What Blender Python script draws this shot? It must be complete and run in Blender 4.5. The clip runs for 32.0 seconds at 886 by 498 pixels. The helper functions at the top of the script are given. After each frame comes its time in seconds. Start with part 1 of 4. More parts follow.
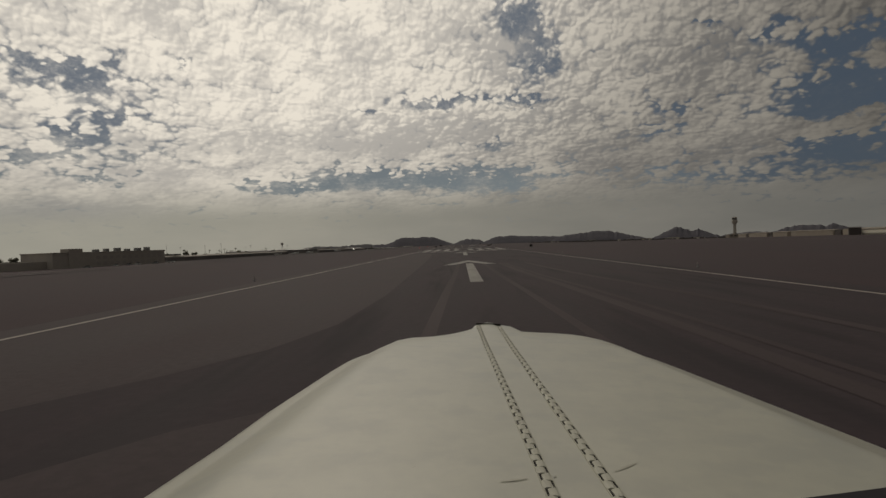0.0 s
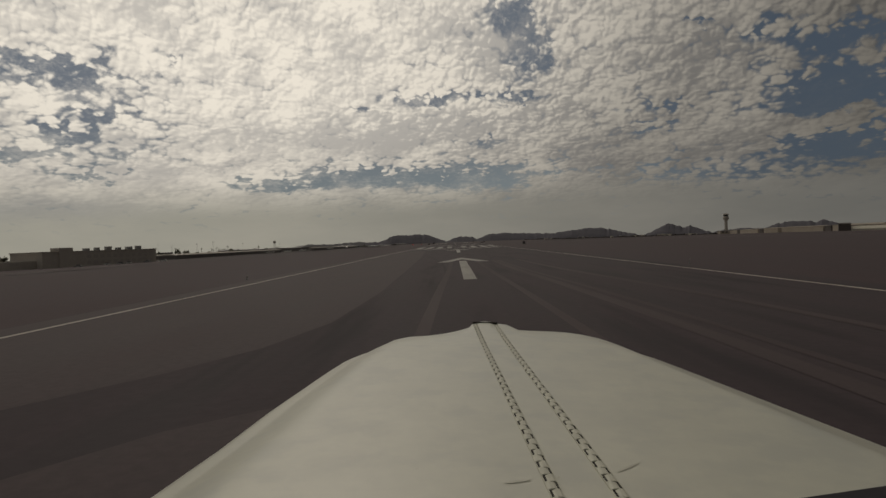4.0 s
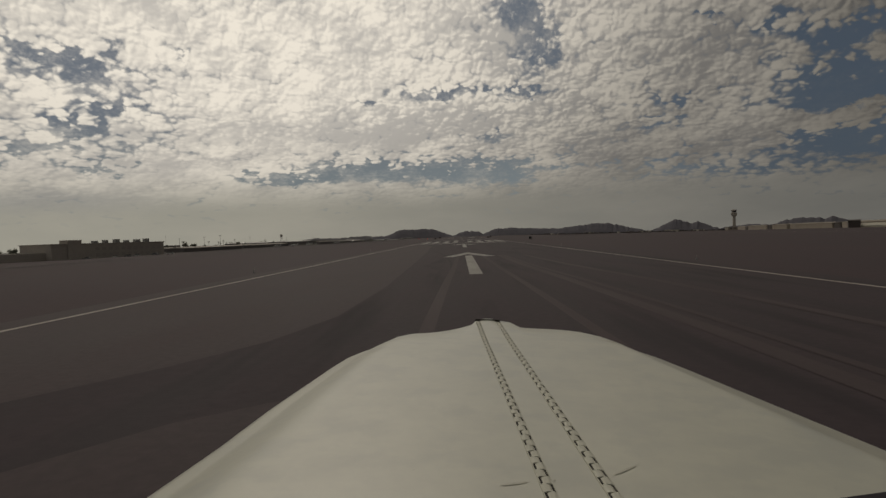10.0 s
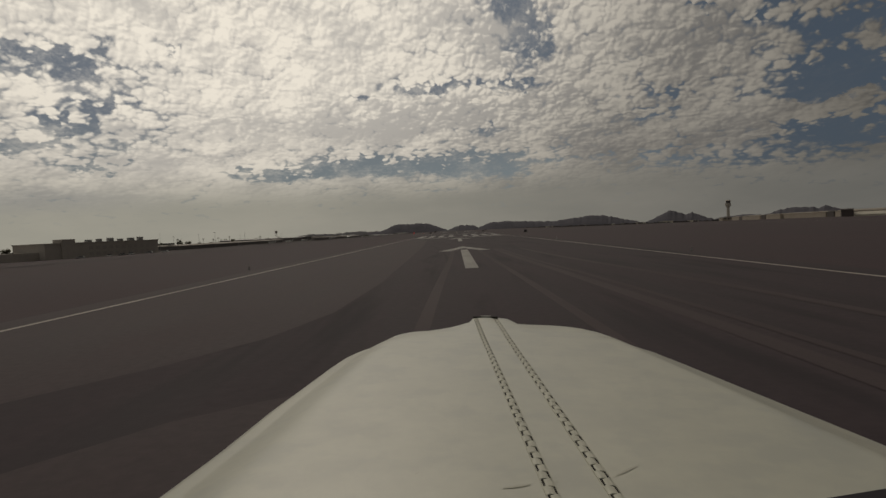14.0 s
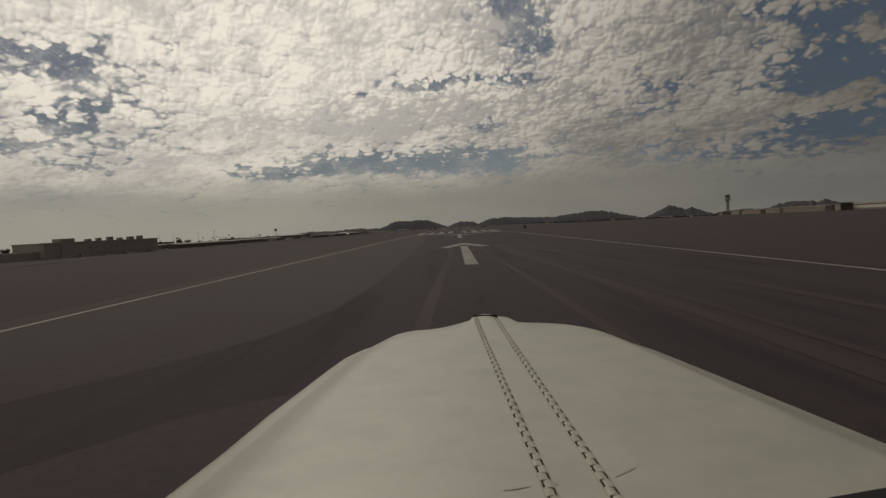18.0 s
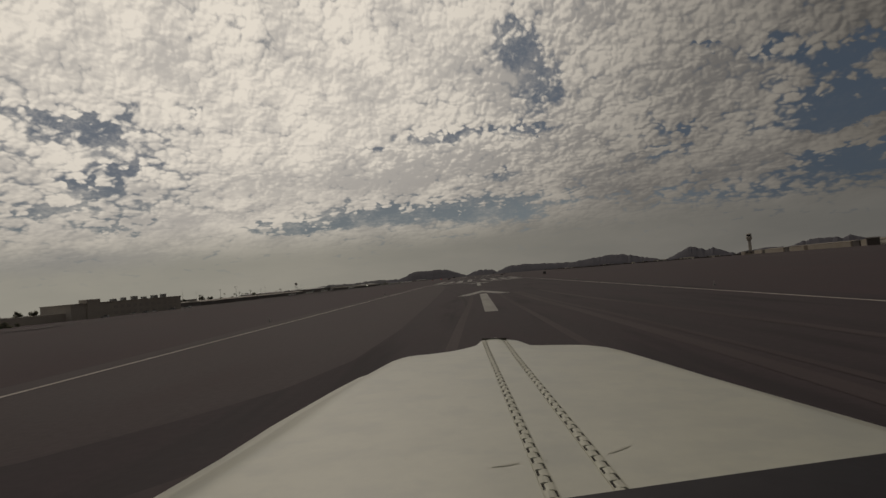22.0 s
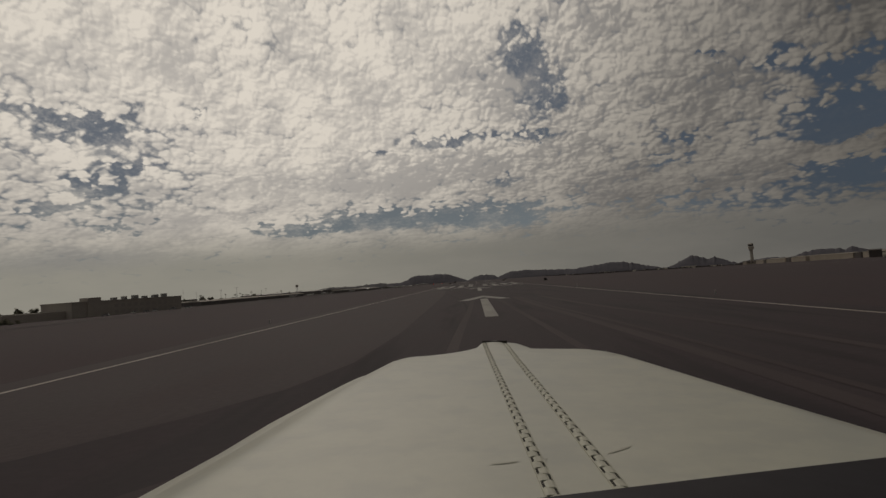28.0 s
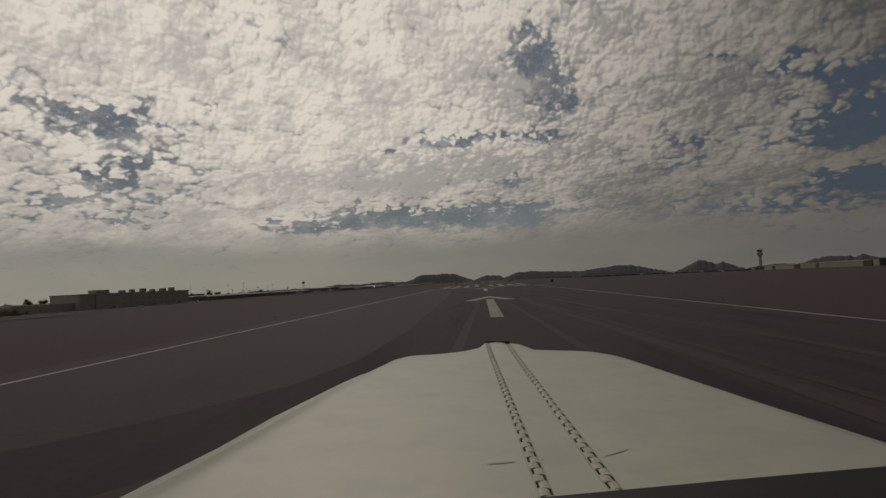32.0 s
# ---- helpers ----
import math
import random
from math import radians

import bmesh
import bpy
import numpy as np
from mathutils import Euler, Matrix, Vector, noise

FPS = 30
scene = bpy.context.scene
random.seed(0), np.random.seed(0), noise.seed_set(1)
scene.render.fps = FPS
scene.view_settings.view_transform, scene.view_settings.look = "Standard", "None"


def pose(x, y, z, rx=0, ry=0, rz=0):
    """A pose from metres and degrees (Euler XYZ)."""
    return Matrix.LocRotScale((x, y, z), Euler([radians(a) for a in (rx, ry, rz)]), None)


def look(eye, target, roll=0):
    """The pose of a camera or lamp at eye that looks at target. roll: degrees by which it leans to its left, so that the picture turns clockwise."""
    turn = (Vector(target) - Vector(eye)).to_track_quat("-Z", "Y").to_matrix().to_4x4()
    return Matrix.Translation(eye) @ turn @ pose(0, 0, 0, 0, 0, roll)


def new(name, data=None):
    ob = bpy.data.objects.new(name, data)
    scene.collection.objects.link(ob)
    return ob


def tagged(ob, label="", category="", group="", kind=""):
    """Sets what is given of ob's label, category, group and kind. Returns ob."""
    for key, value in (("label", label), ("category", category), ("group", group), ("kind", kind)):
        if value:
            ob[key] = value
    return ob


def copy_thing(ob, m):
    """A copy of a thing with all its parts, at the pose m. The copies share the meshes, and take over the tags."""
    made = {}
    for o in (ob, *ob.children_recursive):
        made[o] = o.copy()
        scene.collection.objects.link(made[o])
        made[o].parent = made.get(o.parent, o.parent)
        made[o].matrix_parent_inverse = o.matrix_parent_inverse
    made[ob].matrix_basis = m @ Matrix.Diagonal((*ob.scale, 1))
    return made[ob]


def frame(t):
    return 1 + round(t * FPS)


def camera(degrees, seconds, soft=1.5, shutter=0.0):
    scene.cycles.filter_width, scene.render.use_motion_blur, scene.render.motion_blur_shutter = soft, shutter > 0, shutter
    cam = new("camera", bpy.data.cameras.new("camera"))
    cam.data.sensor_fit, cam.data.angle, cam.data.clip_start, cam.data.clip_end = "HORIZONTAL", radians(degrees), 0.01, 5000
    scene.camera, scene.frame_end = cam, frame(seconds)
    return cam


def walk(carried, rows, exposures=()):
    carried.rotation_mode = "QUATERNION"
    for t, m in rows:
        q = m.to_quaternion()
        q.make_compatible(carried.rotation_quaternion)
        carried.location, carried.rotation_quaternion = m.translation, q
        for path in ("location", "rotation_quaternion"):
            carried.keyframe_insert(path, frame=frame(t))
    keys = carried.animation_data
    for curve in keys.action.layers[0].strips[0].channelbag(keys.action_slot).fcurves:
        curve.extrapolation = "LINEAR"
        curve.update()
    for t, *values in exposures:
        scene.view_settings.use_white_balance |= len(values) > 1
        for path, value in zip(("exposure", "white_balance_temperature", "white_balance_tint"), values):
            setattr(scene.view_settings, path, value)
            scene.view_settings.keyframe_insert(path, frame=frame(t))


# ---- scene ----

# ================= camera =================
cam = camera(75.42, 32.0, soft=1.5)
# seconds, x, y, z and the three turns, from the cockpit over the cowling; y runs down the runway, x = 0 is its centre line
ROWS = [
    (0, -0.934, 17.901, 2.447, 89.474, 1.947, 1.771),
    (0.5, -0.939, 17.902, 2.449, 89.375, 1.930, 1.499),
    (1, -0.942, 17.903, 2.448, 89.416, 1.997, 1.320),
    (1.5, -0.948, 17.904, 2.449, 89.374, 2.100, 1.027),
    (2, -0.953, 17.905, 2.455, 89.042, 2.009, 0.772),
    (2.5, -0.952, 17.905, 2.453, 89.151, 2.196, 0.775),
    (3, -0.953, 17.905, 2.454, 89.075, 2.206, 0.735),
    (3.5, -0.951, 17.904, 2.452, 89.222, 2.210, 0.830),
    (5.5, -0.933, 17.902, 2.456, 89.038, 2.006, 1.774),
    (6, -0.936, 17.902, 2.455, 89.074, 1.940, 1.673),
    (6.5, -0.935, 17.902, 2.457, 88.965, 1.801, 1.751),
    (7, -0.939, 17.903, 2.457, 88.967, 1.957, 1.486),
    (7.5, -0.938, 17.903, 2.455, 89.019, 1.791, 1.599),
    (8, -0.935, 17.902, 2.456, 88.983, 1.956, 1.676),
    (8.5, -0.938, 17.903, 2.459, 88.852, 1.863, 1.579),
    (9, -0.939, 17.903, 2.453, 89.129, 1.812, 1.561),
    (9.5, -0.936, 17.902, 2.459, 88.856, 1.764, 1.697),
    (10, -0.935, 17.903, 2.462, 88.669, 1.844, 1.706),
    (10.5, -0.940, 17.903, 2.464, 88.599, 1.772, 1.492),
    (11, -0.938, 17.903, 2.468, 88.398, 1.696, 1.630),
    (11.5, -0.923, 17.901, 2.471, 88.281, 1.931, 2.306),
    (12, -0.919, 17.901, 2.479, 87.878, 1.933, 2.485),
    (12.5, -0.938, 17.904, 2.479, 87.854, 2.020, 1.488),
    (13, -0.955, 17.906, 2.474, 88.054, 2.134, 0.643),
    (13.5, -0.954, 17.906, 2.473, 88.128, 2.331, 0.615),
    (14, -0.940, 17.904, 2.475, 88.075, 2.599, 1.230),
    (14.5, -0.934, 17.903, 2.475, 88.129, 2.733, 1.494),
    (16.5, -0.920, 17.901, 2.486, 87.615, 3.017, 2.096),
    (17, -0.932, 17.902, 2.474, 88.162, 2.744, 1.590),
    (17.5, -0.936, 17.903, 2.488, 87.456, 2.811, 1.351),
    (18, -0.938, 17.904, 2.483, 87.726, 3.014, 1.189),
    (18.5, -0.942, 17.904, 2.473, 88.208, 2.837, 1.061),
    (19, -0.936, 17.902, 2.458, 88.979, 2.999, 1.368),
    (19.5, -0.911, 17.899, 2.474, 88.300, 3.618, 2.380),
    (20, -0.905, 17.898, 2.474, 88.318, 3.944, 2.602),
    (20.5, -0.925, 17.900, 2.459, 89.028, 3.866, 1.693),
    (21, -0.939, 17.900, 2.416, 91.152, 2.862, 1.314),
    (21.5, -0.925, 17.894, 2.370, 93.616, 3.304, 2.004),
    (22, -0.896, 17.891, 2.389, 92.774, 4.882, 3.094),
    (22.5, -0.885, 17.892, 2.415, 91.391, 4.073, 3.743),
    (23, -0.899, 17.892, 2.396, 92.275, 2.817, 3.359),
    (23.5, -0.918, 17.894, 2.379, 93.142, 3.091, 2.392),
    (24, -0.915, 17.892, 2.369, 93.661, 2.736, 2.611),
    (24.5, -0.900, 17.890, 2.373, 93.391, 1.922, 3.535),
    (26.5, -0.867, 17.884, 2.366, 94.077, 4.711, 4.641),
    (27, -0.885, 17.886, 2.357, 94.429, 3.808, 3.934),
    (27.5, -0.901, 17.889, 2.364, 94.105, 4.698, 2.991),
    (28, -0.899, 17.891, 2.379, 93.228, 3.882, 3.180),
    (28.5, -0.884, 17.889, 2.386, 92.794, 2.864, 4.121),
    (29, -0.873, 17.887, 2.384, 92.897, 2.377, 4.752),
    (29.5, -0.878, 17.888, 2.391, 92.480, 1.672, 4.630),
    (30, -0.888, 17.889, 2.390, 92.424, 0.883, 4.329),
    (30.5, -0.886, 17.890, 2.394, 92.296, 1.749, 4.212),
    (31, -0.876, 17.888, 2.389, 92.784, 4.020, 4.243),
    (31.5, -0.894, 17.890, 2.377, 93.229, 2.193, 3.751),
    (32, -0.891, 17.889, 2.378, 93.219, 2.713, 3.801),
]
walk(cam, [(t, pose(x, y, z, rx, ry, rz)) for t, x, y, z, rx, ry, rz in ROWS],
     exposures=[(0, -0.04, 6900, 11.5), (18, -0.05, 6900, 11.5), (20, -0.08, 6900, 13), (21, -0.12, 6900, 13), (22, -0.22, 6900, 13), (25, -0.32, 6850, 13), (32, -0.31, 6850, 13)])

# ================= world, sun, exposure =================
SUN_AZ, SUN_EL = -14.0, 40.0        # degrees right of the runway's direction, and above the horizon
THIN_AZ, THIN_EL = -25.0, 30.0      # where the cloud deck is thinnest and glows most


class Graph:
    """Short-hand for building node trees."""

    def __init__(self, tree):
        self.tree = tree

    def node(self, kind, **values):
        n = self.tree.nodes.new(kind)
        for key, value in values.items():
            n.inputs[key].default_value = value
        return n

    def put(self, value, socket):
        if isinstance(value, bpy.types.NodeSocket):
            self.tree.links.new(value, socket)
        elif value is not None:
            socket.default_value = value

    def math(self, op, a, b=None, c=None):
        n = self.tree.nodes.new("ShaderNodeMath")
        n.operation = op
        for v, s in zip((a, b, c), n.inputs):
            self.put(v, s)
        return n.outputs[0]

    def add(self, a, b):
        return self.math("ADD", a, b)

    def sub(self, a, b):
        return self.math("SUBTRACT", a, b)

    def mul(self, a, b):
        return self.math("MULTIPLY", a, b)

    def ramp(self, value, lo, hi, to_lo=0.0, to_hi=1.0):
        n = self.tree.nodes.new("ShaderNodeMapRange")
        n.interpolation_type = "SMOOTHSTEP"
        for v, s in zip((value, lo, hi, to_lo, to_hi), n.inputs):
            self.put(v, s)
        return n.outputs[0]

    def mix(self, factor, a, b, blend="MIX"):
        n = self.tree.nodes.new("ShaderNodeMix")
        n.data_type, n.blend_type = "RGBA", blend
        self.put(factor, n.inputs[0])
        for v, s in ((a, n.inputs[6]), (b, n.inputs[7])):
            self.put((*v, 1) if isinstance(v, tuple) and len(v) == 3 else v, s)
        return n.outputs[2]

    def noise(self, vector, scale, detail=4.0, rough=0.55, distortion=0.0):
        n = self.node("ShaderNodeTexNoise", Scale=scale, Detail=detail, Roughness=rough, Distortion=distortion)
        if vector is not None:
            self.put(vector, n.inputs["Vector"])
        return n.outputs["Fac"]

    def combine(self, x, y, z):
        n = self.tree.nodes.new("ShaderNodeCombineXYZ")
        for v, s in zip((x, y, z), n.inputs):
            self.put(v, s)
        return n.outputs[0]


# rifts in the cloud deck through which the blue shows: azimuth, elevation, half widths in degrees, depth (below 0: a streak of cloud)
LEFT_RIFTS = ((-36.6, 15.7, 3.1, 0.64, 0.72), (-33.1, 14.4, 2.3, 1.34, 0.58), (-31.8, 11.7, 1.6, 0.60, 0.70), (-34.3, 9.9, 2.0, 0.64, 0.70), (-37.3, 8.1, 2.7, 0.45, 0.85), (-31.8, 6.6, 2.6, 0.34, 0.90), (-25.6, 16.6, 0.7, 0.61, 0.80), (-29.8, 8.8, 2.7, 0.87, 0.30))
MIDDLE_RIFTS = ((-17.1, 5.9, 4.0, 0.54, 1.00), (-8.4, 6.6, 5.9, 0.77, 1.20), (2.2, 6.2, 6.1, 1.21, 1.20), (-1.8, 13.7, 4.2, 0.63, 0.95), (6.6, 13.6, 2.7, 0.52, 0.85), (3.0, 9.4, 2.5, 0.49, 0.65), (6.9, 22.2, 2.3, 2.07, 0.70), (8.0, 17.5, 2.4, 2.35, 0.85), (5.7, 20.8, 2.5, 1.33, 0.50), (-8.8, 13.0, 1.2, 0.42, 0.50))
RIGHT_RIFTS = ((23.7, 18.2, 1.3, 0.32, 0.70), (28.4, 16.4, 2.5, 0.88, 0.75), (35.9, 15.7, 2.0, 1.21, 0.40), (33.0, 15.1, 2.4, 1.18, 0.90), (33.7, 11.0, 4.9, 2.08, 1.30), (19.1, 9.6, 2.4, 0.56, 0.70), (19.9, 11.3, 2.9, 0.45, 0.50), (33.2, 6.6, 4.3, 1.17, 1.10), (22.2, 5.4, 5.0, 1.01, 0.60), (30.1, 4.6, 5.7, 0.57, 0.50), (29.7, 8.6, 4.3, 0.42, -1.00), (34.9, 8.9, 1.6, 0.52, -0.80))
GREY_PATCHES = ((22.5, 17.0, 6.5, 3.6, 0.45), (-9.4, 10.1, 6.1, 1.18, 0.80), (-20.6, 9.9, 3.1, 0.72, 0.50), (-29.5, 9.9, 2.7, 0.67, 0.70), (13.8, 9.0, 3.6, 1.36, 0.45), (12.8, 11.7, 3.1, 1.13, 0.50), (-25.5, 7.5, 6.9, 0.61, 0.50), (-32.3, 4.1, 6.2, 0.67, 0.40), (31.8, 15.3, 4.8, 1.70, 0.70), (11.5, 22.4, 4.7, 2.47, 0.80), (-26.8, 20.9, 4.3, 1.57, 0.50), (-5.0, 9.9, 3.4, 1.62, 0.50), (5.4, 18.4, 4.4, 2.92, 1.20), (2.9, 11.0, 4.7, 2.13, 0.90), (-6.1, 10.8, 3.9, 1.39, 0.60))


def build_world():
    world = bpy.data.worlds.new("sky")
    scene.world = world
    world.use_nodes = True
    tree = world.node_tree
    tree.nodes.clear()
    g = Graph(tree)
    sky = tree.nodes.new("ShaderNodeTexSky")
    sky.sky_type, sky.sun_disc = "NISHITA", False
    sky.sun_elevation, sky.sun_rotation = radians(SUN_EL), radians(SUN_AZ)
    sky.air_density, sky.dust_density, sky.ozone_density = 1.0, 2.0, 1.5
    way = tree.nodes.new("ShaderNodeTexCoord").outputs["Generated"]
    split = tree.nodes.new("ShaderNodeSeparateXYZ")
    tree.links.new(way, split.inputs[0])
    x, y, z = split.outputs
    az = g.mul(g.math("ARCTAN2", x, y), 57.29578)
    el = g.mul(g.math("ARCSINE", z), 57.29578)
    # the cloud deck is a layer overhead: what lies low is drawn together by distance
    up = g.math("MAXIMUM", g.add(z, 0.20), 0.06)
    wx, wy = g.mul(az, 2.1 / 57.29578), g.sub(g.math("DIVIDE", g.mul(g.math("COSINE", g.mul(el, 0.0174533)), 0.3), up), g.mul(el, 0.0235))

    def deck(dx=0.0, dy=0.0):
        return g.combine(g.add(wx, dx), g.add(wy, dy), 0.0)

    here, sunwards = deck(), deck(-0.006, -0.008)
    large = g.noise(here, 2.2, 4.0, 0.55)
    middle = g.noise(here, 8.0, 5.0, 0.58, 0.3)
    wisps = g.noise(here, 60.0, 3.0, 0.6, 0.4)

    def puffs(at):
        """Rounded cottony puffs of two sizes, about 1 in the middle of each and 0 in the creases between."""
        n = g.tree.nodes.new("ShaderNodeTexNoise")
        n.inputs["Scale"].default_value, n.inputs["Detail"].default_value = 14.0, 3.0
        tree.links.new(at, n.inputs["Vector"])
        bent = tree.nodes.new("ShaderNodeVectorMath")
        bent.operation = "MULTIPLY_ADD"
        tree.links.new(n.outputs["Color"], bent.inputs[0])
        bent.inputs[1].default_value = (0.06, 0.06, 0.0)
        tree.links.new(at, bent.inputs[2])
        sizes = []
        for scale, soft in ((20.0, 0.6), (43.0, 0.5)):
            v = tree.nodes.new("ShaderNodeTexVoronoi")
            v.voronoi_dimensions, v.feature = "2D", "SMOOTH_F1"
            v.inputs["Scale"].default_value, v.inputs["Smoothness"].default_value = scale, soft
            tree.links.new(bent.outputs[0], v.inputs["Vector"])
            sizes.append(g.ramp(v.outputs["Distance"], 0.75, 0.05))
        return g.add(g.mul(sizes[0], 0.62), g.mul(sizes[1], 0.38))

    puff, lee = puffs(here), puffs(sunwards)
    relief = g.sub(puff, lee)
    gaps = 0.0
    saz = g.add(az, g.add(g.mul(g.sub(middle, 0.5), 5.0), g.mul(g.sub(wisps, 0.5), 1.2)))
    sel = g.add(el, g.add(g.mul(g.sub(g.noise(deck(3.0, 7.0), 11.0, 4.0, 0.6), 0.5), 3.0), g.mul(g.sub(puff, 0.5), 1.0)))
    far_rifts = ((62, 25, 16, 12, 0.8), (-80, 30, 20, 12, 0.8), (150, 35, 40, 12, 0.8), (-150, 30, 30, 12, 0.8))
    for a, e, wa, we, depth in LEFT_RIFTS + MIDDLE_RIFTS + RIGHT_RIFTS + far_rifts:
        da = g.mul(g.sub(saz, a), 0.95 / wa)
        de = g.mul(g.sub(sel, e), 0.95 / we)
        gaps = g.add(gaps, g.mul(g.math("EXPONENT", g.mul(g.add(g.mul(da, da), g.mul(de, de)), -1.0)), depth))
    # how broken the deck is: loose puffs out on the left, a closed sheet elsewhere
    loose = g.mul(g.ramp(az, -22.0, -30.0), g.mul(g.ramp(el, 4.0, 8.0), g.ramp(el, 20.0, 15.0)))
    body = g.add(g.add(g.mul(large, 0.30), g.mul(middle, 0.50)), g.add(g.mul(puff, 0.42), g.mul(wisps, 0.14)))
    body = g.sub(body, g.add(g.mul(gaps, 0.50), g.mul(loose, 0.125)))
    sunlit_veil = g.noise(deck(9.0, 4.0), 7.0, 4.0, 0.6, 0.3)      # thin torn cloud drawn over the rifts
    cover = g.ramp(body, 0.29, 0.55)
    cover = g.math("MAXIMUM", cover, g.ramp(el, 1.0, 5.4, 1.0, 0.0))
    cover = g.add(cover, g.mul(g.sub(1.0, cover), g.ramp(g.add(g.mul(sunlit_veil, 0.7), g.mul(wisps, 0.3)), 0.40, 0.66, 0.0, g.ramp(az, 12.0, 28.0, 0.42, 0.08))))
    haze = g.ramp(el, 2.4, 7.2, 1.0, 0.0)
    # thickness shades the clouds from white to grey; towards the sun they glow
    sunward = tree.nodes.new("ShaderNodeVectorMath")
    sunward.operation = "DOT_PRODUCT"
    tree.links.new(way, sunward.inputs[0])
    ca, sa = math.cos(radians(THIN_AZ)), math.sin(radians(THIN_AZ))
    ce, se = math.cos(radians(THIN_EL)), math.sin(radians(THIN_EL))
    sunward.inputs[1].default_value = (sa * ce, ca * ce, se)
    glow = g.ramp(sunward.outputs["Value"], 0.66, 1.0)
    sheet = g.noise(deck(5.0, 2.0), 4.2, 5.0, 0.55, 0.2)
    dense = 0.0                                  # where the deck is thickest it turns grey
    for a, e, wa, we, depth in GREY_PATCHES:
        da = g.mul(g.sub(saz, a), 0.95 / wa)
        de = g.mul(g.sub(sel, e), 0.95 / we)
        dense = g.add(dense, g.mul(g.math("EXPONENT", g.mul(g.add(g.mul(da, da), g.mul(de, de)), -1.0)), depth))
    # crisp puffs near the sun's side and the zenith, a smooth grey sheet to the right and low down
    crisp = g.mul(g.ramp(az, 26.0, 2.0, 0.7, 1.0), g.mul(g.ramp(el, 5.0, 13.0, 0.4, 1.0), g.ramp(glow, 0.95, 0.5, 0.45, 1.0)))
    shade = g.add(g.sub(g.mul(sheet, 1.15), g.mul(dense, 0.34)), g.add(g.mul(g.mul(g.add(g.mul(puff, 0.34), g.mul(relief, 0.75)), crisp), 1.0), g.add(g.mul(wisps, 0.24), g.mul(middle, 0.75))))
    thick = g.ramp(shade, 0.78, 1.52)
    cloud = g.mix(g.add(thick, g.mul(glow, 0.22)), (0.325, 0.322, 0.312), (0.63, 0.606, 0.545))
    lit = g.mul(g.add(0.43, g.mul(glow, 0.79)), g.mul(g.ramp(el, 4.0, 15.0, 0.86, 1.0), g.ramp(az, 25.0, 36.0, 1.10, 0.62)))
    cloud = g.mix(1.0, cloud, g.combine(lit, lit, lit), "MULTIPLY")
    low = g.mix(g.ramp(az, -35.0, 40.0), (0.30, 0.30, 0.262), (0.124, 0.126, 0.119))
    low = g.mix(g.mul(g.ramp(g.noise(here, 1.9, 4.0), 0.35, 0.7), 0.5), low, g.mix(g.ramp(az, -35.0, 40.0), (0.37, 0.36, 0.31), (0.175, 0.172, 0.158)))
    da, de = g.mul(g.add(az, 36.0), 0.14), g.mul(g.sub(g.add(el, g.mul(g.sub(middle, 0.5), 2.5)), 4.1), 0.85)
    bank = g.math("EXPONENT", g.mul(g.add(g.mul(da, da), g.mul(de, de)), -1.0))
    low = g.mix(g.mul(bank, 0.75), low, (0.215, 0.224, 0.220))       # a blue-grey bank of cloud low on the left
    cloud = g.mix(haze, cloud, low)
    # the blue between is dulled by thin high haze
    blue = g.mix(1.0, sky.outputs[0], (SKY_GAIN, SKY_GAIN, SKY_GAIN), "MULTIPLY")
    blue = g.mix(0.85, blue, g.mix(g.ramp(az, 12.0, 32.0), (0.078, 0.105, 0.140), (0.052, 0.074, 0.104)))
    blue = g.mix(g.mul(glow, 0.30), blue, (0.285, 0.32, 0.37))
    blue = g.mix(g.mul(g.ramp(el, 12.0, 4.5), g.ramp(az, 30.0, 5.0)), blue, (0.165, 0.200, 0.220))
    final = g.mix(cover, blue, cloud)
    back = g.node("ShaderNodeBackground", Strength=1.0)
    tree.links.new(final, back.inputs[0])
    out = tree.nodes.new("ShaderNodeOutputWorld")
    tree.links.new(back.outputs[0], out.inputs[0])


SKY_GAIN = 0.02
build_world()
sun = new("sun", bpy.data.lights.new("sun", "SUN"))
sun.data.energy, sun.data.angle, sun.data.color = 0.35, radians(30), (1.0, 0.94, 0.85)
sun.matrix_world = look((math.sin(radians(SUN_AZ)) * 50, math.cos(radians(SUN_AZ)) * 50, math.tan(radians(SUN_EL)) * 50), (0, 0, 0))

